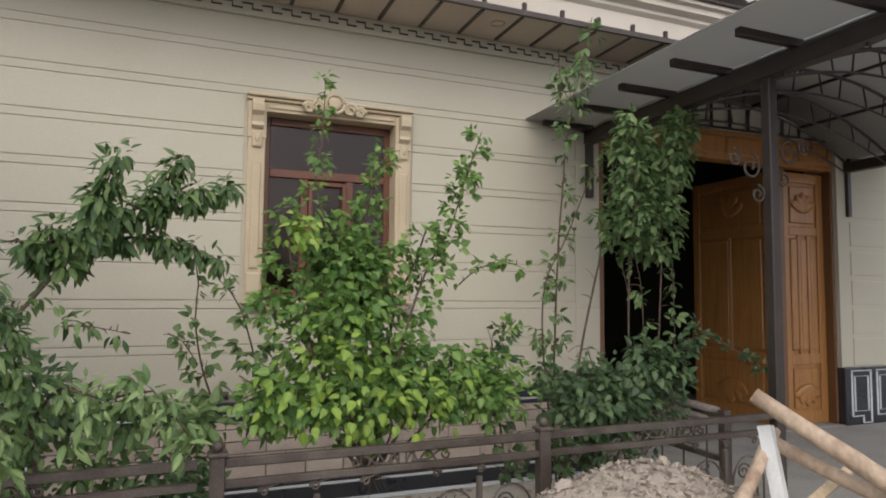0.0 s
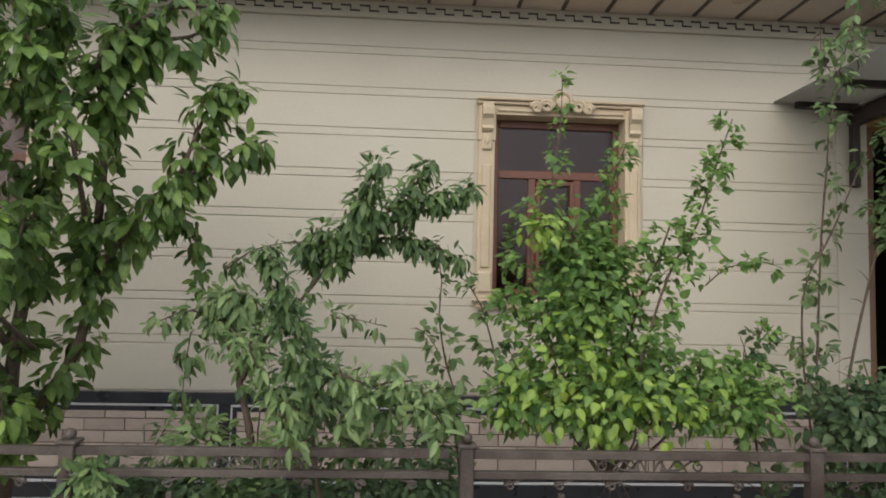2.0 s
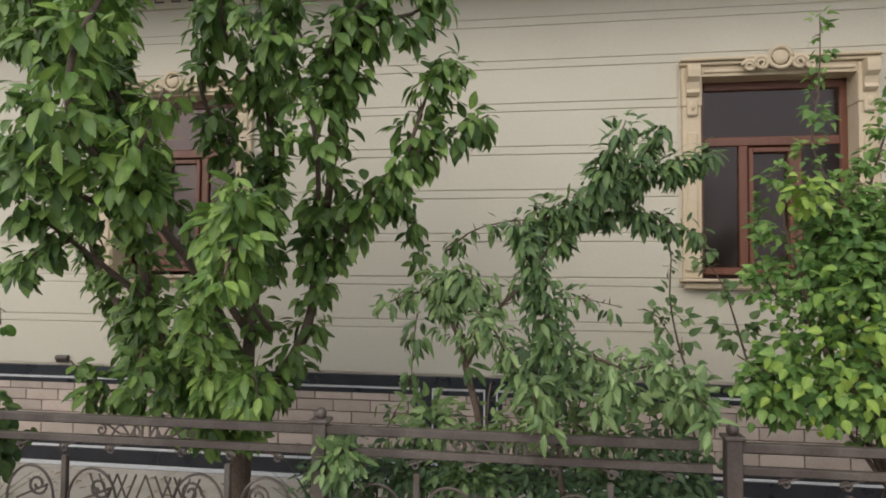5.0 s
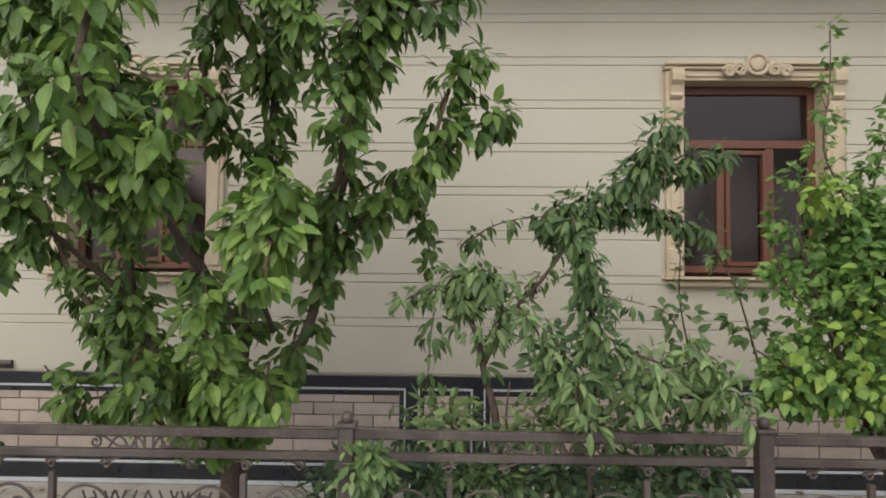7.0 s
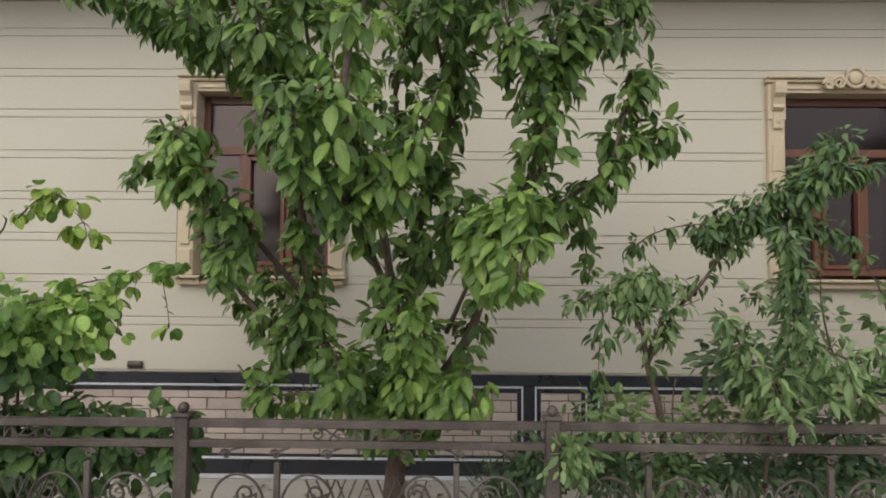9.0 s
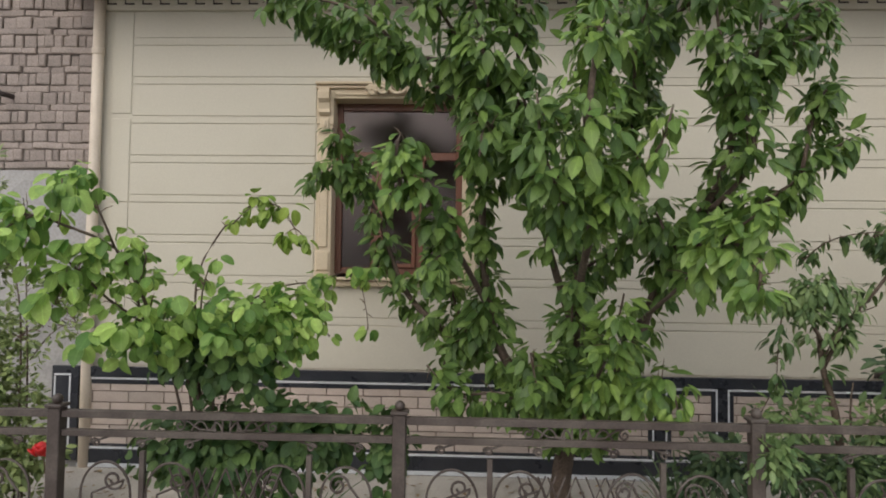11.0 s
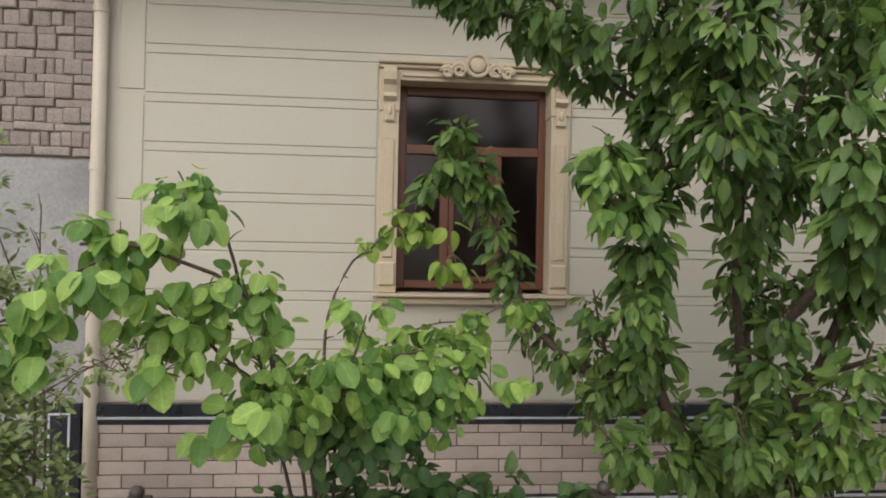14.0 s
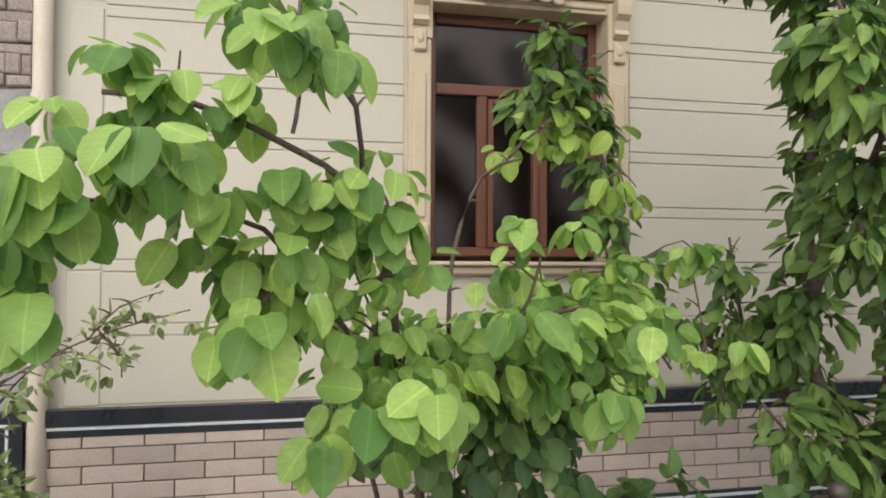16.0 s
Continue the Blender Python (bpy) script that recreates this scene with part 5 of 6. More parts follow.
pts = [(1.09, 3.60, 0.50), (0.87, 3.30, 0.97), (0.69, 3.30, 1.04), (0.69, 3.30, 0.87)]
limb(bush, "branch", 0.008, 0.003, pts)
twigs(bush, pts, 10, 0.128)
bush_leaves.sleeve(pts[1:], 0.16, 380, 0.06, 0.5, 0.3, 0.3)
pts = [(1.09, 3.60, 0.50), (1.12, 3.30, 0.90), (0.87, 3.30, 1.03), (0.93, 3.30, 1.20)]
limb(bush, "branch", 0.008, 0.003, pts)
twigs(bush, pts, 10, 0.144)
bush_leaves.sleeve(pts[1:], 0.18, 380, 0.06, 0.5, 0.3, 0.3)
pts = [(1.68, 3.70, 1.64), (1.82, 3.70, 1.75), (2.02, 3.70, 1.79), (2.15, 3.70, 1.75)]
limb(bush, "branch", 0.005, 0.002, pts)
twigs(bush, pts, 10, 0.040)
bush_leaves.sleeve(pts, 0.05, 120, 0.06, 0.5, 0.3, 0.3)
bush_leaves.cloud((0.94, 3.55, 1.62), (0.42, 0.25, 0.52), 1700, 0.062, 0.5)
bush_leaves.cloud((1.15, 3.50, 1.08), (0.74, 0.28, 0.34), 2000, 0.062, 0.5)
bush_lime.cloud((0.79, 3.25, 1.21), (0.5, 0.2, 0.5), 130, 0.06, 0.5)
bush_lime.cloud((1.15, 3.20, 1.03), (0.6, 0.2, 0.3), 130, 0.06, 0.5)
bush_lime.cloud((0.61, 3.30, 1.91), (0.12, 0.12, 0.12), 60, 0.055, 0.5)
bush_leaves.cloud((1.72, 3.45, 1.06), (0.36, 0.2, 0.28), 620, 0.062, 0.5)
bush_leaves.cloud((0.48, 3.4, 1.02), (0.2, 0.16, 0.24), 260, 0.062, 0.5)
bush_leaves.finish(300)
bush_lime.finish(150)
climber = thing("climbing_plant", (2.6, 4.2, -0.09), "tall climber hanging under the canopy beside the gate", "climber")
climber_leaves = Foliage(climber, "cherry", M_VINE)
pts = [(2.65, 4.20, 0.18), (2.68, 4.20, 1.01), (2.72, 4.20, 1.88), (2.77, 4.20, 2.46), (2.79, 4.20, 2.73)]
limb(climber, "branch", 0.01, 0.006, pts)
twigs(climber, pts, 8, 0.080)
climber_leaves.sleeve(pts, 0.1, 90, 0.085, 0.6, 0.3, 0.5)
pts = [(2.67, 4.15, 0.19), (2.56, 4.15, 1.15), (2.58, 4.15, 1.66), (2.76, 4.15, 2.01), (3.03, 4.15, 2.60)]
limb(climber, "branch", 0.008, 0.004, pts)
twigs(climber, pts, 8, 0.064)
climber_leaves.sleeve(pts, 0.08, 60, 0.085, 0.6, 0.3, 0.5)
pts = [(2.73, 4.10, 2.70), (2.79, 4.10, 3.06), (2.90, 4.10, 3.44), (2.98, 4.10, 3.77)]
limb(climber, "branch", 0.006, 0.003, pts)
twigs(climber, pts, 8, 0.096)
climber_leaves.sleeve(pts, 0.12, 170, 0.085, 0.6, 0.3, 0.5)
pts = [(2.79, 4.10, 3.06), (2.69, 4.10, 3.18), (2.67, 4.10, 3.40)]
limb(climber, "branch", 0.004, 0.002, pts)
twigs(climber, pts, 8, 0.064)
climber_leaves.sleeve(pts, 0.08, 170, 0.085, 0.6, 0.3, 0.5)
pts = [(2.73, 4.20, 0.17), (2.94, 4.20, 1.22), (3.12, 4.20, 1.94), (3.21, 4.20, 2.44), (3.29, 4.20, 2.77), (3.53, 4.20, 3.01)]
limb(climber, "branch", 0.012, 0.005, pts)
twigs(climber, pts, 8, 0.128)
climber_leaves.sleeve(pts[2:], 0.16, 170, 0.085, 0.6, 0.3, 0.5)
pts = [(3.29, 4.10, 1.00), (3.31, 4.10, 1.89), (3.35, 4.10, 2.48), (3.42, 4.10, 2.93)]
limb(climber, "branch", 0.008, 0.005, pts)
twigs(climber, pts, 8, 0.160)
climber_leaves.sleeve(pts[1:], 0.2, 800, 0.085, 0.6, 0.3, 0.5)
pts = [(3.49, 4.00, 1.05), (3.54, 4.00, 1.89), (3.52, 4.00, 2.39), (3.67, 4.00, 2.72), (3.83, 4.00, 3.07)]
limb(climber, "branch", 0.008, 0.004, pts)
twigs(climber, pts, 8, 0.128)
climber_leaves.sleeve(pts[1:], 0.16, 620, 0.085, 0.6, 0.3, 0.2)
pts = [(3.75, 4.10, 1.12), (3.74, 4.10, 1.76), (3.71, 4.10, 2.04)]
limb(climber, "branch", 0.005, 0.003, pts)
twigs(climber, pts, 8, 0.040)
climber_leaves.sleeve(pts, 0.05, 60, 0.085, 0.6, 0.3, 0.5)
pts = [(3.44, 4.10, 1.13), (3.42, 4.10, 1.67), (3.31, 4.10, 2.02)]
limb(climber, "branch", 0.005, 0.003, pts)
twigs(climber, pts, 8, 0.040)
climber_leaves.sleeve(pts, 0.05, 60, 0.085, 0.6, 0.3, 0.5)
pts = [(3.22, 3.9, 2.1), (3.12, 3.8, 2.55), (3.06, 3.75, 2.92)]
limb(climber, "branch", 0.006, 0.003, pts)
climber_leaves.sleeve(pts, 0.13, 560, 0.085, 0.6, 0.3, 0.3)
pts = [(3.40, 3.9, 2.1), (3.47, 3.8, 2.6), (3.50, 3.75, 2.96)]
limb(climber, "branch", 0.006, 0.003, pts)
climber_leaves.sleeve(pts, 0.13, 560, 0.085, 0.6, 0.3, 0.3)
climber_leaves.finish(300)
shrub = thing("dark_shrub", (2.9, 3.85, -0.09), "low dark green shrub at the fence corner", "shrub")
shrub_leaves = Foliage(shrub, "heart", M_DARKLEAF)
pts = [(2.75, 3.80, 0.27), (2.52, 3.80, 0.87), (2.34, 3.80, 1.11)]
limb(shrub, "branch", 0.01, 0.004, pts)
twigs(shrub, pts, 8, 0.136)
shrub_leaves.sleeve(pts, 0.17, 300, 0.07, 0.4, 0.3, 0.5)
pts = [(2.79, 3.80, 0.27), (2.80, 3.80, 0.85), (2.71, 3.80, 1.21)]
limb(shrub, "branch", 0.01, 0.004, pts)
twigs(shrub, pts, 8, 0.144)
shrub_leaves.sleeve(pts, 0.18, 300, 0.07, 0.4, 0.3, 0.5)
pts = [(2.85, 3.75, 0.27), (3.06, 3.75, 0.85), (3.22, 3.75, 1.21)]
limb(shrub, "branch", 0.01, 0.004, pts)
twigs(shrub, pts, 8, 0.160)
shrub_leaves.sleeve(pts, 0.2, 300, 0.07, 0.4, 0.3, 0.5)
pts = [(2.91, 3.70, 0.28), (3.32, 3.70, 0.76), (3.49, 3.70, 1.12), (3.63, 3.70, 1.41)]
limb(shrub, "branch", 0.01, 0.003, pts)
twigs(shrub, pts, 8, 0.112)
shrub_leaves.sleeve(pts, 0.14, 300, 0.07, 0.4, 0.3, 0.5)
pts = [(3.17, 3.70, 1.09), (3.60, 3.70, 1.28), (3.94, 3.70, 1.19), (4.26, 3.70, 1.01)]
limb(shrub, "branch", 0.006, 0.002, pts)
twigs(shrub, pts, 8, 0.048)
shrub_leaves.sleeve(pts, 0.06, 110, 0.07, 0.4, 0.3, 0.5)
shrub_leaves.cloud((2.80, 3.80, 0.85), (0.5, 0.3, 0.3), 900, 0.075, 0.5)
pts = [(1.97, 3.60, 0.41), (1.89, 3.60, 1.11), (1.97, 3.60, 1.42)]
limb(shrub, "branch", 0.008, 0.003, pts)
twigs(shrub, pts, 8, 0.112)
shrub_leaves.sleeve(pts, 0.14, 190, 0.07, 0.4, 0.3, 0.5)
shrub_leaves.cloud((3.2, 3.75, 1.05), (0.36, 0.25, 0.32), 520, 0.07, 0.5)
shrub_leaves.finish(200)
under = thing("undergrowth", (-0.9, 3.55, -0.09), "low tangled green undergrowth behind the fence", "undergrowth")
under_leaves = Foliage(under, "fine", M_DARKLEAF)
under_pale = Foliage(under, "fine", M_PEACHPALE)
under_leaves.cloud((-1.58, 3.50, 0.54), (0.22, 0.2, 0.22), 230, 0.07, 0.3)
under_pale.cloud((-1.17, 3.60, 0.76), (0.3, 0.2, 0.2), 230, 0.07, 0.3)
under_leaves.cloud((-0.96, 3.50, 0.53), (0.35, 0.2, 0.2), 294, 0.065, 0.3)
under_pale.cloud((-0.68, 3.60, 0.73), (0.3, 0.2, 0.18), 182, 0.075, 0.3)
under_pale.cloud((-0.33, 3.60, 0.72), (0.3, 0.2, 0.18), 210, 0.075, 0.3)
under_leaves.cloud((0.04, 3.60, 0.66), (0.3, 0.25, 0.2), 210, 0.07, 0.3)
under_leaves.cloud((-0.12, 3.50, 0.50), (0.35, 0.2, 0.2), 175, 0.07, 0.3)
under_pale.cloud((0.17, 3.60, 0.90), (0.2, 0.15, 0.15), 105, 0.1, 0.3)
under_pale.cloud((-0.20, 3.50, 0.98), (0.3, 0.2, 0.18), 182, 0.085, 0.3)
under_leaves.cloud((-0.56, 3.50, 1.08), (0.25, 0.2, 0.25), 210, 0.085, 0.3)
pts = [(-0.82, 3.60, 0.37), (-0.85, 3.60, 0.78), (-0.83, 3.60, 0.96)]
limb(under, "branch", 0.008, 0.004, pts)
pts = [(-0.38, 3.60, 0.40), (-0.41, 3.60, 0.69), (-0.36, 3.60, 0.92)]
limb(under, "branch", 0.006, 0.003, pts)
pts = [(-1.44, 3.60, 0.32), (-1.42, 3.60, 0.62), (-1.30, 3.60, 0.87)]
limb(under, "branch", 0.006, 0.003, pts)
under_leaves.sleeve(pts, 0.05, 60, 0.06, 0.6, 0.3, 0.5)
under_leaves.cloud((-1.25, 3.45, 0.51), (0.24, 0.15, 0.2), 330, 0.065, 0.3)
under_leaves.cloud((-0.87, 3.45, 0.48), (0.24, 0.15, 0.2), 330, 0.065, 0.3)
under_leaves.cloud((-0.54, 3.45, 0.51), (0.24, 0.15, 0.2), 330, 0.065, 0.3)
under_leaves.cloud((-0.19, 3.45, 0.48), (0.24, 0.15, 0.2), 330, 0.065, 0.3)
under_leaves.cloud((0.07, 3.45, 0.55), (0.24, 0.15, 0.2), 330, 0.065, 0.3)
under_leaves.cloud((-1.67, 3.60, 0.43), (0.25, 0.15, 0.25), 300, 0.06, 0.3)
under_pale.cloud((-1.52, 3.08, 0.66), (0.16, 0.07, 0.16), 110, 0.07, 0.6)
under_pale.cloud((-1.47, 3.08, 0.69), (0.12, 0.06, 0.12), 70, 0.07, 0.6)
under_pale.cloud((-0.94, 3.40, 0.52), (0.3, 0.12, 0.14), 200, 0.065, 0.4)
under_leaves.finish(150)
under_pale.finish(150)
quince = thing("quince_bush", (-4.35, 3.45, -0.09), "broad quince bush with large round leaves leaning over the fence", "bush")
quince_leaves = Foliage(quince, "round", M_QUINCE)
quince_young = Foliage(quince, "round", M_LIME)
quince_shaded = Foliage(quince, "round", M_QUINCEDARK)
pts = [(-4.50, 3.45, 0.22), (-4.52, 3.35, 0.85), (-4.61, 3.10, 1.22), (-4.65, 2.95, 1.46), (-4.72, 2.85, 1.65), (-4.88, 2.75, 1.74), (-5.02, 2.70, 1.79), (-5.15, 2.65, 1.79)]
limb(quince, "branch", 0.016, 0.005, pts)
twigs(quince, pts, 6, 0.080)
quince_leaves.sleeve(pts[3:], 0.1, 182, 0.074, 1.2, 0.15, 0.1)
pts = [(-5.02, 2.70, 1.79), (-5.15, 2.65, 1.71), (-5.27, 2.60, 1.60), (-5.37, 2.55, 1.53), (-5.40, 2.50, 1.45)]
limb(quince, "branch", 0.006, 0.003, pts)
twigs(quince, pts, 6, 0.088)
quince_leaves.sleeve(pts, 0.11, 237, 0.074, 1.2, 0.15, 0.1)
pts = [(-4.72, 2.85, 1.65), (-4.74, 2.75, 1.81), (-4.82, 2.75, 1.90), (-4.86, 2.75, 1.96), (-4.90, 2.75, 2.03)]
limb(quince, "branch", 0.006, 0.003, pts)
twigs(quince, pts, 6, 0.080)
quince_leaves.sleeve(pts[2:], 0.1, 461, 0.074, 1.2, 0.15, 0.1)
pts = [(-4.61, 3.10, 1.22), (-4.78, 2.90, 1.41), (-4.91, 2.80, 1.58), (-5.08, 2.80, 1.62), (-5.26, 2.65, 1.62)]
limb(quince, "branch", 0.008, 0.003, pts)
twigs(quince, pts, 6, 0.080)
quince_leaves.sleeve(pts, 0.1, 154, 0.074, 1.2, 0.15, 0.1)
pts = [(-4.85, 2.75, 1.53), (-4.92, 2.75, 1.42), (-4.96, 2.75, 1.35)]
limb(quince, "branch", 0.004, 0.002, pts)
twigs(quince, pts, 6, 0.072)
quince_leaves.sleeve(pts, 0.09, 196, 0.074, 1.2, 0.15, 0.1)
pts = [(-4.47, 3.20, 1.21), (-4.46, 3.20, 1.53), (-4.37, 3.25, 1.75), (-4.29, 3.15, 1.79)]
limb(quince, "branch", 0.007, 0.004, pts)
twigs(quince, pts, 6, 0.040)
pts = [(-4.30, 3.25, 1.80), (-4.18, 3.25, 1.91), (-4.05, 3.25, 1.90), (-3.96, 3.25, 1.78), (-3.94, 3.25, 1.70)]
limb(quince, "branch", 0.004, 0.002, pts)
twigs(quince, pts, 6, 0.056)
quince_young.sleeve(pts, 0.07, 150, 0.075, 1.2, 0.15, 0.1)
pts = [(-4.50, 3.45, 0.22), (-4.48, 3.30, 0.92), (-4.36, 3.20, 1.21), (-4.20, 3.20, 1.37), (-3.93, 3.28, 1.37), (-3.77, 3.30, 1.20)]
limb(quince, "branch", 0.014, 0.004, pts)
twigs(quince, pts, 6, 0.104)
quince_leaves.sleeve(pts[2:], 0.13, 147, 0.074, 1.2, 0.15, 0.1)
pts = [(-4.66, 3.10, 1.22), (-4.68, 3.00, 1.41), (-4.64, 3.00, 1.61), (-4.69, 3.00, 1.71)]
limb(quince, "branch", 0.008, 0.003, pts)
twigs(quince, pts, 6, 0.080)
quince_leaves.sleeve(pts, 0.1, 182, 0.074, 1.2, 0.15, 0.1)
pts = [(-4.40, 3.10, 1.22), (-4.33, 2.95, 1.44), (-4.30, 2.95, 1.56)]
limb(quince, "branch", 0.006, 0.003, pts)
twigs(quince, pts, 6, 0.096)
quince_leaves.sleeve(pts, 0.12, 147, 0.074, 1.2, 0.15, 0.1)
quince_leaves.cloud((-4.36, 3.20, 1.29), (0.5, 0.25, 0.22), 287, 0.074, 0.7)
quince_leaves.cloud((-4.63, 3.00, 1.23), (0.28, 0.22, 0.2), 112, 0.074, 0.7)
quince_leaves.cloud((-4.01, 3.30, 1.31), (0.28, 0.2, 0.18), 112, 0.074, 0.7)
# inner and low masses use the leaf copy darkened for shade
quince_shaded.cloud((-4.37, 3.30, 1.08), (0.5, 0.2, 0.2), 412, 0.074, 0.7)
quince_shaded.cloud((-4.35, 3.40, 0.56), (0.66, 0.25, 0.32), 1250, 0.074, 0.6)
quince_shaded.cloud((-4.00, 3.40, 0.65), (0.6, 0.2, 0.36), 650, 0.074, 0.6)
quince_leaves.cloud((-4.08, 3.30, 1.24), (0.4, 0.2, 0.3), 200, 0.074, 0.6)
pts = [(-4.54, 3.40, 0.24), (-4.61, 3.40, 0.72), (-4.70, 3.40, 1.06)]
limb(quince, "branch", 0.009, 0.007, pts)
pts = [(-4.51, 3.40, 0.24), (-4.55, 3.40, 0.72), (-4.61, 3.40, 1.06)]
limb(quince, "branch", 0.009, 0.007, pts)
pts = [(-4.49, 3.40, 0.24), (-4.50, 3.40, 0.72), (-4.53, 3.40, 1.07)]
limb(quince, "branch", 0.009, 0.007, pts)
pts = [(-4.47, 3.40, 0.24), (-4.44, 3.40, 0.72), (-4.44, 3.40, 1.07)]
limb(quince, "branch", 0.009, 0.007, pts)
pts = [(-4.44, 3.40, 0.24), (-4.38, 3.40, 0.73), (-4.36, 3.40, 1.07)]
limb(quince, "branch", 0.009, 0.007, pts)
quince_leaves.whorl(Vector((-4.84, 2.62, 1.93)), Vector((0, -0.4, 0.1)), 10, 0.082, 1.3)
quince_leaves.whorl(Vector((-4.88, 2.60, 1.90)), Vector((0, -0.4, 0.1)), 8, 0.086, 1.3)
quince_leaves.whorl(Vector((-4.78, 2.62, 1.88)), Vector((0, -0.4, 0.1)), 8, 0.082, 1.3)
quince_leaves.whorl(Vector((-5.05, 2.50, 1.71)), Vector((0, -0.4, 0.1)), 11, 0.082, 1.3)
quince_leaves.whorl(Vector((-5.17, 2.45, 1.66)), Vector((0, -0.4, 0.1)), 11, 0.086, 1.3)
quince_leaves.whorl(Vector((-5.22, 2.50, 1.57)), Vector((0, -0.4, 0.1)), 12, 0.082, 1.3)
quince_leaves.whorl(Vector((-5.14, 2.50, 1.61)), Vector((0, -0.4, 0.1)), 9, 0.077, 1.3)
quince_leaves.whorl(Vector((-5.00, 2.55, 1.68)), Vector((0, -0.4, 0.1)), 7, 0.077, 1.3)
quince_leaves.whorl(Vector((-4.96, 2.70, 1.64)), Vector((0, -0.4, 0.1)), 8, 0.077, 1.3)
quince_leaves.whorl(Vector((-4.87, 2.70, 1.67)), Vector((0, -0.4, 0.1)), 9, 0.077, 1.3)
quince_leaves.whorl(Vector((-4.85, 2.70, 1.55)), Vector((0, -0.4, 0.1)), 9, 0.077, 1.3)
quince_leaves.whorl(Vector((-4.90, 2.60, 1.43)), Vector((0, -0.4, 0.1)), 5, 0.095, 1.3)
quince_leaves.whorl(Vector((-4.76, 2.80, 1.63)), Vector((0, -0.4, 0.1)), 7, 0.069, 1.3)
quince_leaves.whorl(Vector((-5.19, 2.50, 1.47)), Vector((0, -0.4, 0.1)), 9, 0.077, 1.3)
quince_leaves.whorl(Vector((-3.79, 2.95, 1.33)), Vector((0, -0.4, 0.1)), 7, 0.077, 1.3)
quince_leaves.whorl(Vector((-4.07, 2.85, 1.39)), Vector((0, -0.4, 0.1)), 9, 0.077, 1.3)
quince_leaves.whorl(Vector((-4.36, 2.90, 1.60)), Vector((0, -0.4, 0.1)), 7, 0.073, 1.3)
quince_leaves.whorl(Vector((-4.24, 2.90, 1.60)), Vector((0, -0.4, 0.1)), 7, 0.073, 1.3)
quince_leaves.whorl(Vector((-4.71, 2.70, 1.27)), Vector((0, -0.4, 0.1)), 8, 0.086, 1.3)
quince_leaves.whorl(Vector((-4.59, 2.70, 1.28)), Vector((0, -0.4, 0.1)), 8, 0.086, 1.3)
quince_leaves.whorl(Vector((-4.80, 2.75, 1.20)), Vector((0, -0.4, 0.1)), 9, 0.086, 1.3)
quince_leaves.whorl(Vector((-4.19, 2.80, 1.25)), Vector((0, -0.4, 0.1)), 9, 0.086, 1.3)
quince_leaves.whorl(Vector((-4.40, 2.80, 1.43)), Vector((0, -0.4, 0.1)), 8, 0.086, 1.3)
pts = [(-4.32, 3.35, 1.35), (-4.06, 3.45, 1.47), (-3.85, 3.45, 1.50), (-3.64, 3.45, 1.59), (-3.53, 3.45, 1.48)]
limb(quince, "branch", 0.005, 0.002, pts)
twigs(quince, pts, 6, 0.048)
quince_leaves.sleeve(pts, 0.06, 125, 0.074, 1.2, 0.15, 0.1)
pts = [(-3.62, 3.42, 1.47), (-3.59, 3.42, 1.32), (-3.58, 3.42, 1.23)]
limb(quince, "branch", 0.003, 0.002, pts)
twigs(quince, pts, 6, 0.040)
quince_leaves.whorl(Vector((-3.58, 3.42, 1.23)), Vector((0, -0.3, 0)), 6, 0.073, 1.0)
pts = [(-4.85, 2.62, 1.73), (-4.84, 2.62, 1.79), (-4.84, 2.62, 1.91), (-4.84, 2.62, 1.95)]
limb(quince, "branch", 0.004, 0.003, pts)
quince_leaves.finish(300)
quince_young.finish(60)
quince_shaded.cloud((-3.44, 3.24, 0.64), (0.15, 0.1, 0.28), 150, 0.074, 0.6)
quince_shaded.finish(200)
rose = thing("rose_shrub", (-6.2, 4.2, -0.09), "thin rose shrub with fine leaves against grey plaster", "shrub")
rose_leaves = Foliage(rose, "fine", M_FINE)
pts = [(-5.98, 4.00, -0.03), (-5.97, 4.00, 0.74), (-6.00, 4.00, 1.35), (-6.14, 4.00, 1.76), (-6.27, 4.00, 2.10), (-6.30, 4.00, 2.34)]
limb(rose, "branch", 0.009, 0.003, pts)
twigs(rose, pts, 10, 0.128)
rose_leaves.sleeve(pts, 0.16, 170, 0.06, 0.1, 0.3, 0.4)
pts = [(-5.93, 4.00, -0.03), (-5.92, 4.00, 0.74), (-5.95, 4.00, 1.35), (-5.97, 4.00, 1.76), (-5.97, 4.00, 2.00)]
limb(rose, "branch", 0.008, 0.003, pts)
twigs(rose, pts, 10, 0.096)
rose_leaves.sleeve(pts, 0.12, 110, 0.06, 0.1, 0.3, 0.4)
pts = [(-6.29, 4.00, -0.04), (-6.33, 4.00, 0.74), (-6.44, 4.00, 1.35), (-6.42, 4.00, 1.72)]
limb(rose, "branch", 0.008, 0.003, pts)
twigs(rose, pts, 10, 0.136)
rose_leaves.sleeve(pts, 0.17, 170, 0.06, 0.1, 0.3, 0.4)
pts = [(-6.42, 4.00, -0.04), (-6.50, 4.00, 0.74), (-6.61, 4.00, 1.35)]
limb(rose, "branch", 0.008, 0.003, pts)
twigs(rose, pts, 10, 0.160)
rose_leaves.sleeve(pts, 0.2, 200, 0.06, 0.1, 0.3, 0.4)
pts = [(-5.98, 4.10, 0.93), (-5.84, 4.10, 1.11), (-5.70, 4.10, 1.18), (-5.56, 4.10, 1.11)]
limb(rose, "branch", 0.005, 0.002, pts)
twigs(rose, pts, 10, 0.064)
rose_leaves.sleeve(pts, 0.08, 100, 0.06, 0.1, 0.3, 0.4)
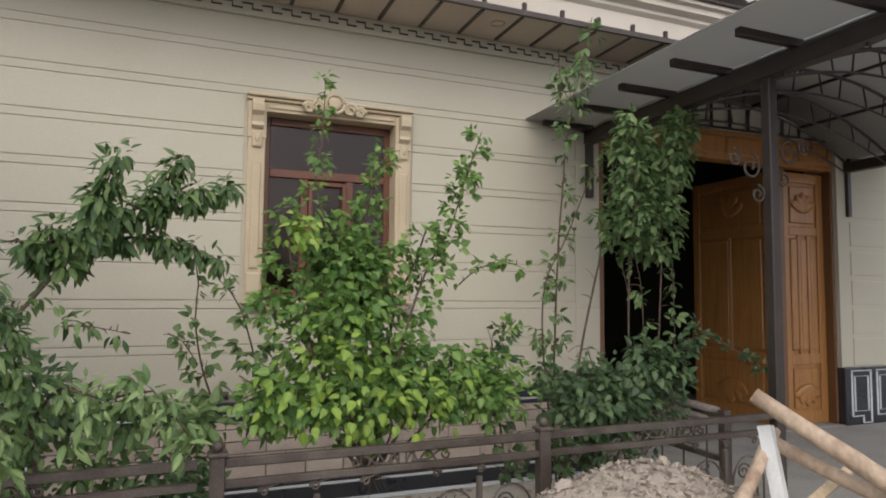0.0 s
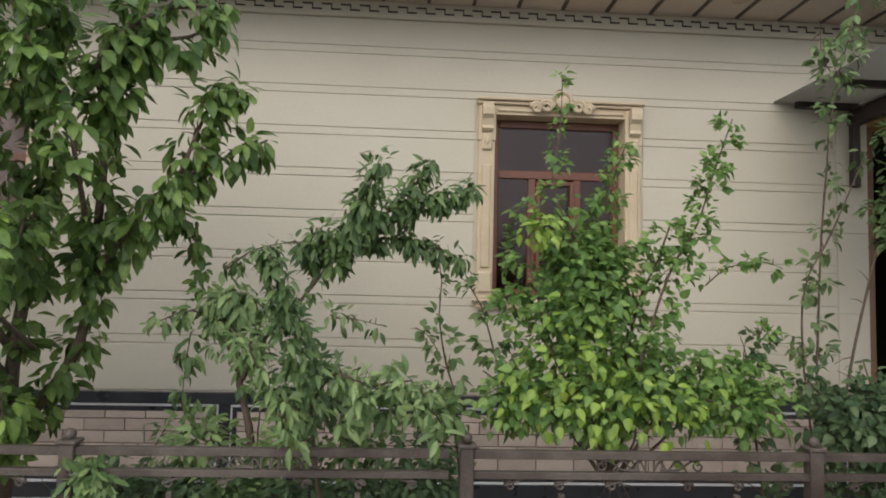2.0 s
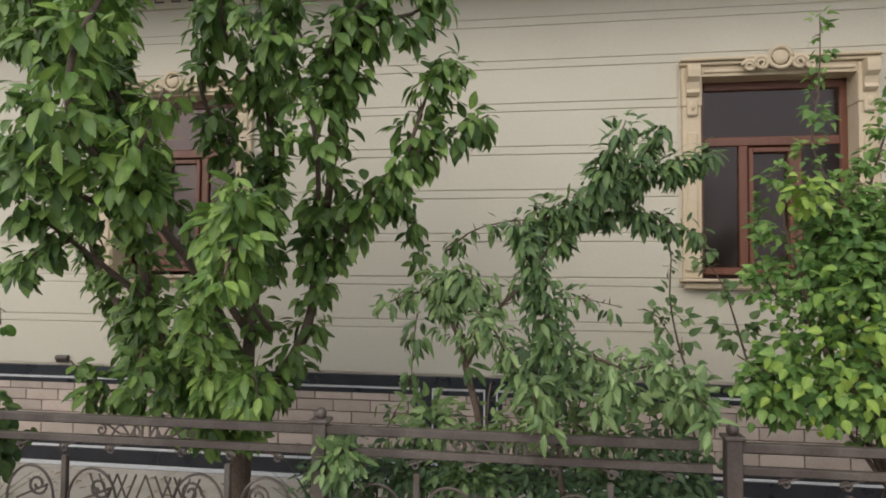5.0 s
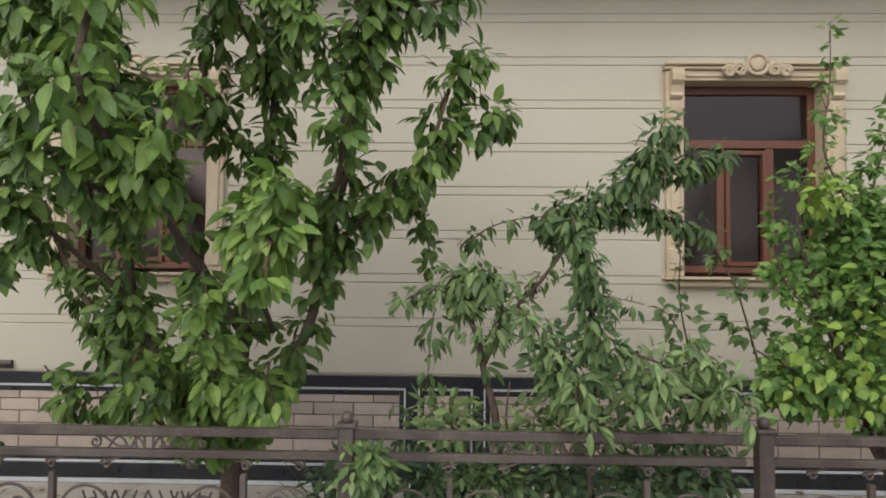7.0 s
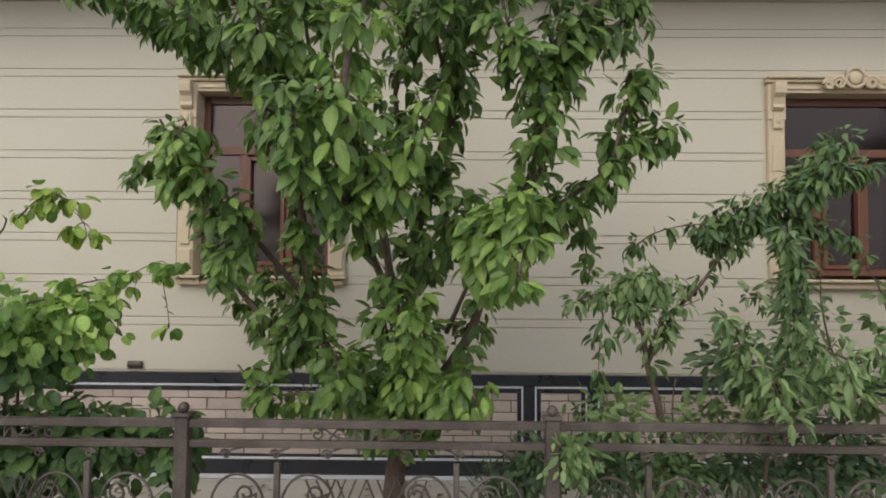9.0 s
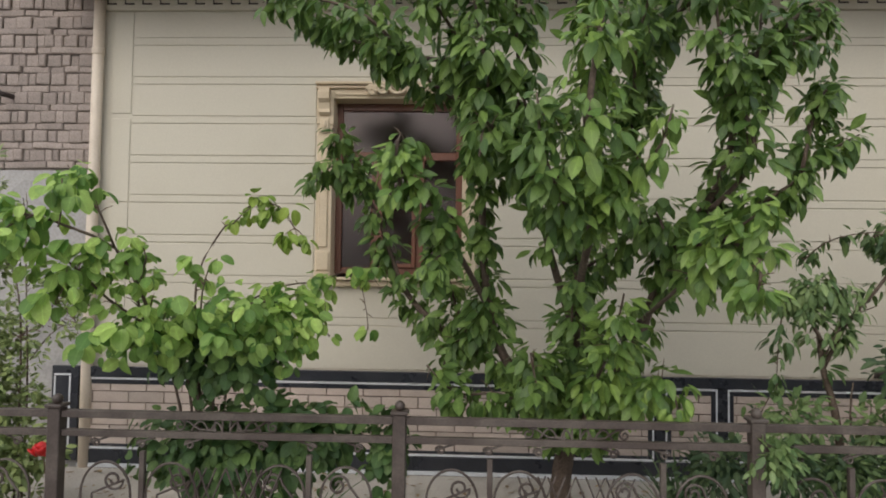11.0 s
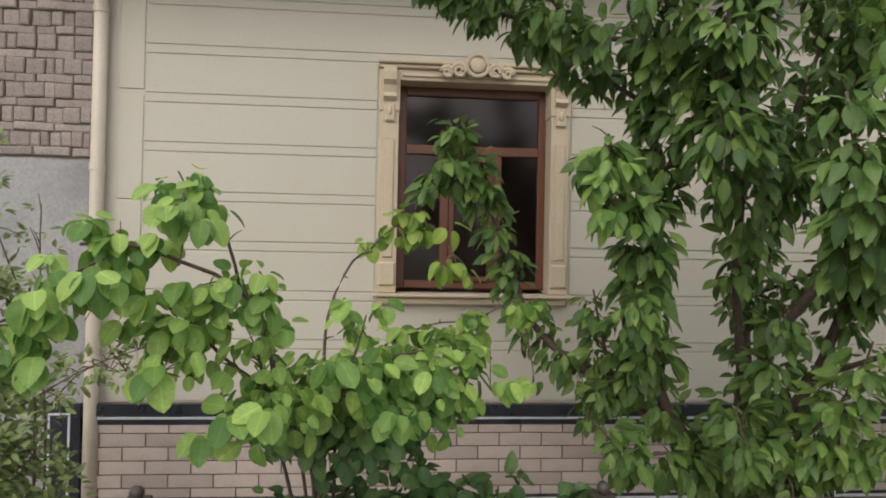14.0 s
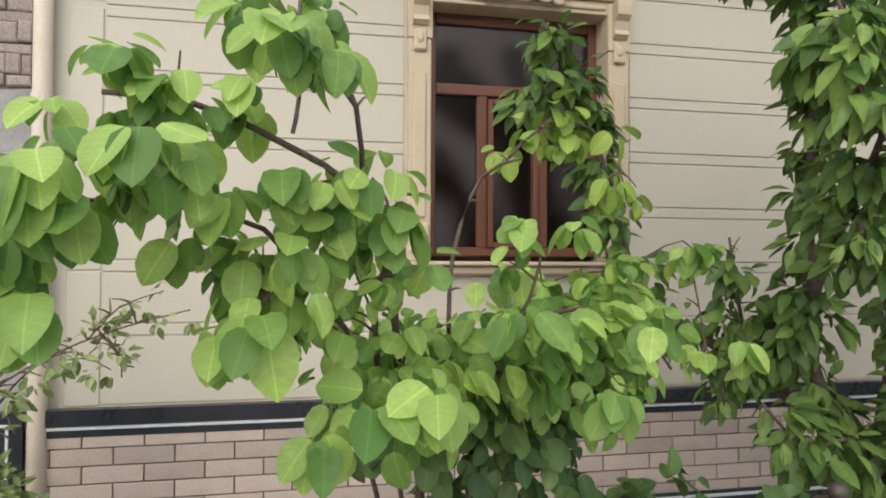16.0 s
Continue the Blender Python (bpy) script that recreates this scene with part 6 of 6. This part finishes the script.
rose_leaves.cloud((-6.37, 4.00, 2.00), (0.16, 0.12, 0.3), 170, 0.06, 0.1)
rose_leaves.cloud((-6.28, 4.00, 1.59), (0.3, 0.15, 0.25), 330, 0.06, 0.1)
rose_leaves.cloud((-6.26, 4.00, 0.67), (0.5, 0.3, 0.5), 1500, 0.065, 0.1)
rose_leaves.cloud((-6.24, 4.00, 1.15), (0.4, 0.25, 0.3), 500, 0.06, 0.1)
rose_leaves.cloud((-5.96, 3.90, 0.34), (0.4, 0.25, 0.3), 700, 0.065, 0.1)
rose_leaves.cloud((-6.25, 3.90, 0.74), (0.5, 0.3, 0.6), 700, 0.065, 0.1)
pts = [(-5.80, 3.70, 1.11), (-5.62, 3.70, 1.22), (-5.43, 3.70, 1.30), (-5.21, 3.70, 1.36)]
limb(rose, "branch", 0.004, 0.002, pts)
twigs(rose, pts, 10, 0.056)
rose_leaves.sleeve(pts, 0.07, 140, 0.045, 0.1, 0.3, 0.4)
pts = [(-5.51, 3.70, 1.27), (-5.42, 3.70, 1.37), (-5.29, 3.70, 1.42)]
limb(rose, "branch", 0.003, 0.002, pts)
twigs(rose, pts, 10, 0.048)
rose_leaves.sleeve(pts, 0.06, 110, 0.045, 0.1, 0.3, 0.4)
pts = [(-5.48, 3.70, 1.30), (-5.42, 3.70, 1.22), (-5.41, 3.70, 1.15)]
limb(rose, "branch", 0.003, 0.002, pts)
twigs(rose, pts, 10, 0.040)
rose_leaves.sleeve(pts, 0.05, 110, 0.045, 0.1, 0.3, 0.4)
rose_leaves.finish(200)

# rose bloom
bloom = thing("rose_bloom", (-5.6, 3.7, 0.4), "single red rose in bloom on a thin stem", "flower")
bm = bmesh.new()
for k in range(14):
    a, r = k * 2.4, 0.012 + 0.0032 * k
    bmesh.ops.create_uvsphere(bm, u_segments=7, v_segments=5, radius=1, matrix=pose(-5.6 + r * math.cos(a), 3.7 + r * math.sin(a), 0.46 - 0.002 * k, 0, 0, math.degrees(a)) @ pose(0, 0, 0, 0, 25 + k * 2, 0) @ Matrix.Diagonal((0.01, 0.036, 0.038, 1)))
part("petals", bm, M_ROSE, bloom, smooth=True)
part("stem", tube([(-5.58, 3.75, -0.09), (-5.59, 3.72, 0.3), (-5.6, 3.7, 0.45)], 0.005, 0.004, 5), M_TWIG, bloom)

# strap-leaved clumps
def iris(x, y, count, length):
    c = thing("iris_clump", (x, y, -0.09), "dark clump of long strap leaves behind the fence", "iris", "iris clumps")
    for k in range(count):
        a = rng.random() * 2 * math.pi
        lean, s = 0.25 + 0.6 * rng.random(), length * (0.7 + 0.5 * rng.random())
        bm = bmesh.new()
        prev = None
        for i in range(7):
            u = i / 6
            p = Vector((x, y, -0.09)) + Vector((math.cos(a) * lean * s * u ** 1.5, math.sin(a) * lean * 0.6 * s * u ** 1.5, s * (u - 0.35 * lean * u * u)))
            w = 0.014 * (1 - u ** 2) + 0.001
            sd = Vector((-math.sin(a), math.cos(a), 0)) * w
            row = [bm.verts.new(p - sd), bm.verts.new(p + Vector((0, 0, -0.004))), bm.verts.new(p + sd)]
            if prev:
                bm.faces.new((prev[0], row[0], row[1], prev[1]))
                bm.faces.new((prev[1], row[1], row[2], prev[2]))
            prev = row
        part("leaf", bm, M_DARKLEAF, c)


iris(-1.75, 3.72, 34, 0.62)
iris(-1.45, 3.66, 26, 0.55)
iris(-3.95, 3.7, 16, 0.45)

# dry leaves on the ground of the bed
litter = thing("leaf_litter", (-2.0, 4.4, -0.06), "scattered dry brown leaves on the garden ground", "leaf litter", kind="stuff")
dry = Foliage(litter, "fine", M_LITTER)
for k in range(700):
    x, y = -6.2 + 9.8 * rng.random(), 3.3 + 1.8 * rng.random()
    dry.place.append(Vector((x, y, (-0.092 if y > 4.3 else -0.082) + 0.01 * rng.random())))
    a = rng.random() * 2 * math.pi
    dry.way.append(Vector((math.cos(a), math.sin(a), 0.15 * rng.random())).normalized())
    dry.size.append(0.03 + 0.05 * rng.random())
    dry.face.append(Vector((0, 0.5, 2.0)))
dry.finish(0)

# ---- pieces of the walls ----
TW, TH = 0.305, 0.0935


def tile_mesh(w, h, name="tile", material=None, bev=0.003, d=0.014):
    b = box(-w / 2, w / 2, -d, 0.002, -h / 2, h / 2)
    front = [e for e in b.edges if all(v.co.y < -d * 0.5 for v in e.verts)]
    bmesh.ops.bevel(b, geom=front, offset=bev, segments=1, affect="EDGES")
    bmesh.ops.recalc_face_normals(b, faces=b.faces)
    me = bpy.data.meshes.new(name)
    b.to_mesh(me)
    b.free()
    me.materials.append(material or M_TILE)
    return me


T_FULL = tile_mesh(TW - 0.008, TH - 0.008)
rest = bmesh.new()
random.seed(21)
fields = [(-6.235, -1.535), (-1.36, -1.03), (-0.865, 3.445)]
for x0, x1 in fields:
    for row in range(6):
        zc = 0.624 - TH / 2 - row * TH
        x = -6.235 - TW * (0.5 if row % 2 else 0.0) + 0.22
        x -= TW * 2
        while x < x1:
            a, b = max(x, x0) + 0.004, min(x + TW, x1) - 0.004
            x += TW
            if b - a < 0.02:
                continue
            m = pose((a + b) / 2, Y1 + 0.0005 * random.random(), zc, random.uniform(-0.4, 0.4), 0, random.uniform(-0.3, 0.3))
            if a > 1.4 and row > 0:
                box(a, b, Y1 - 0.013, Y1 + 0.001, zc - TH / 2 + 0.004, zc + TH / 2 - 0.004, 0, rest)
                continue
            me = T_FULL if b - a > TW - 0.012 else tile_mesh(b - a, TH - 0.008)
            o = new("tile", me)
            o.matrix_basis = m
            hang(o, plinth)
tagged(part("tiles", rest, M_TILE, plinth), kind="stuff")

# neighbour's bricks: flat courses and courses set on end
random.seed(31)
B_SIZES = {}


def brick(w, h, x, z):
    w, h = round(w, 2), round(h, 3)
    if (w, h) not in B_SIZES:
        B_SIZES[(w, h)] = tile_mesh(w, h, "brick", M_BRICK, 0.008, 0.036)
    o = new("brick", B_SIZES[(w, h)])
    o.matrix_basis = pose(x, W + 0.026 + random.uniform(-0.012, 0.016), z, random.uniform(-3, 3), random.uniform(-2, 2), random.uniform(-2.5, 2.5))
    hang(o, neigh)


z = 2.42
while z < 4.1:
    x = -6.29
    while x > -8.0:
        w = random.choice((0.13, 0.25, 0.26, 0.38, 0.38))
        brick(w - 0.005, random.choice((0.05, 0.055, 0.058)), x - w / 2, z + 0.027 + random.uniform(-0.004, 0.004))
        x -= w
    x = -6.29
    while x > -8.0:
        w = random.choice((0.06, 0.07, 0.08, 0.12, 0.13, 0.13))
        brick(w - random.choice((0.003, 0.005, 0.006, 0.012)), random.choice((0.1, 0.106, 0.108)), x - w / 2, z + 0.111 + random.uniform(-0.005, 0.005))
        x -= w
    z += 0.167
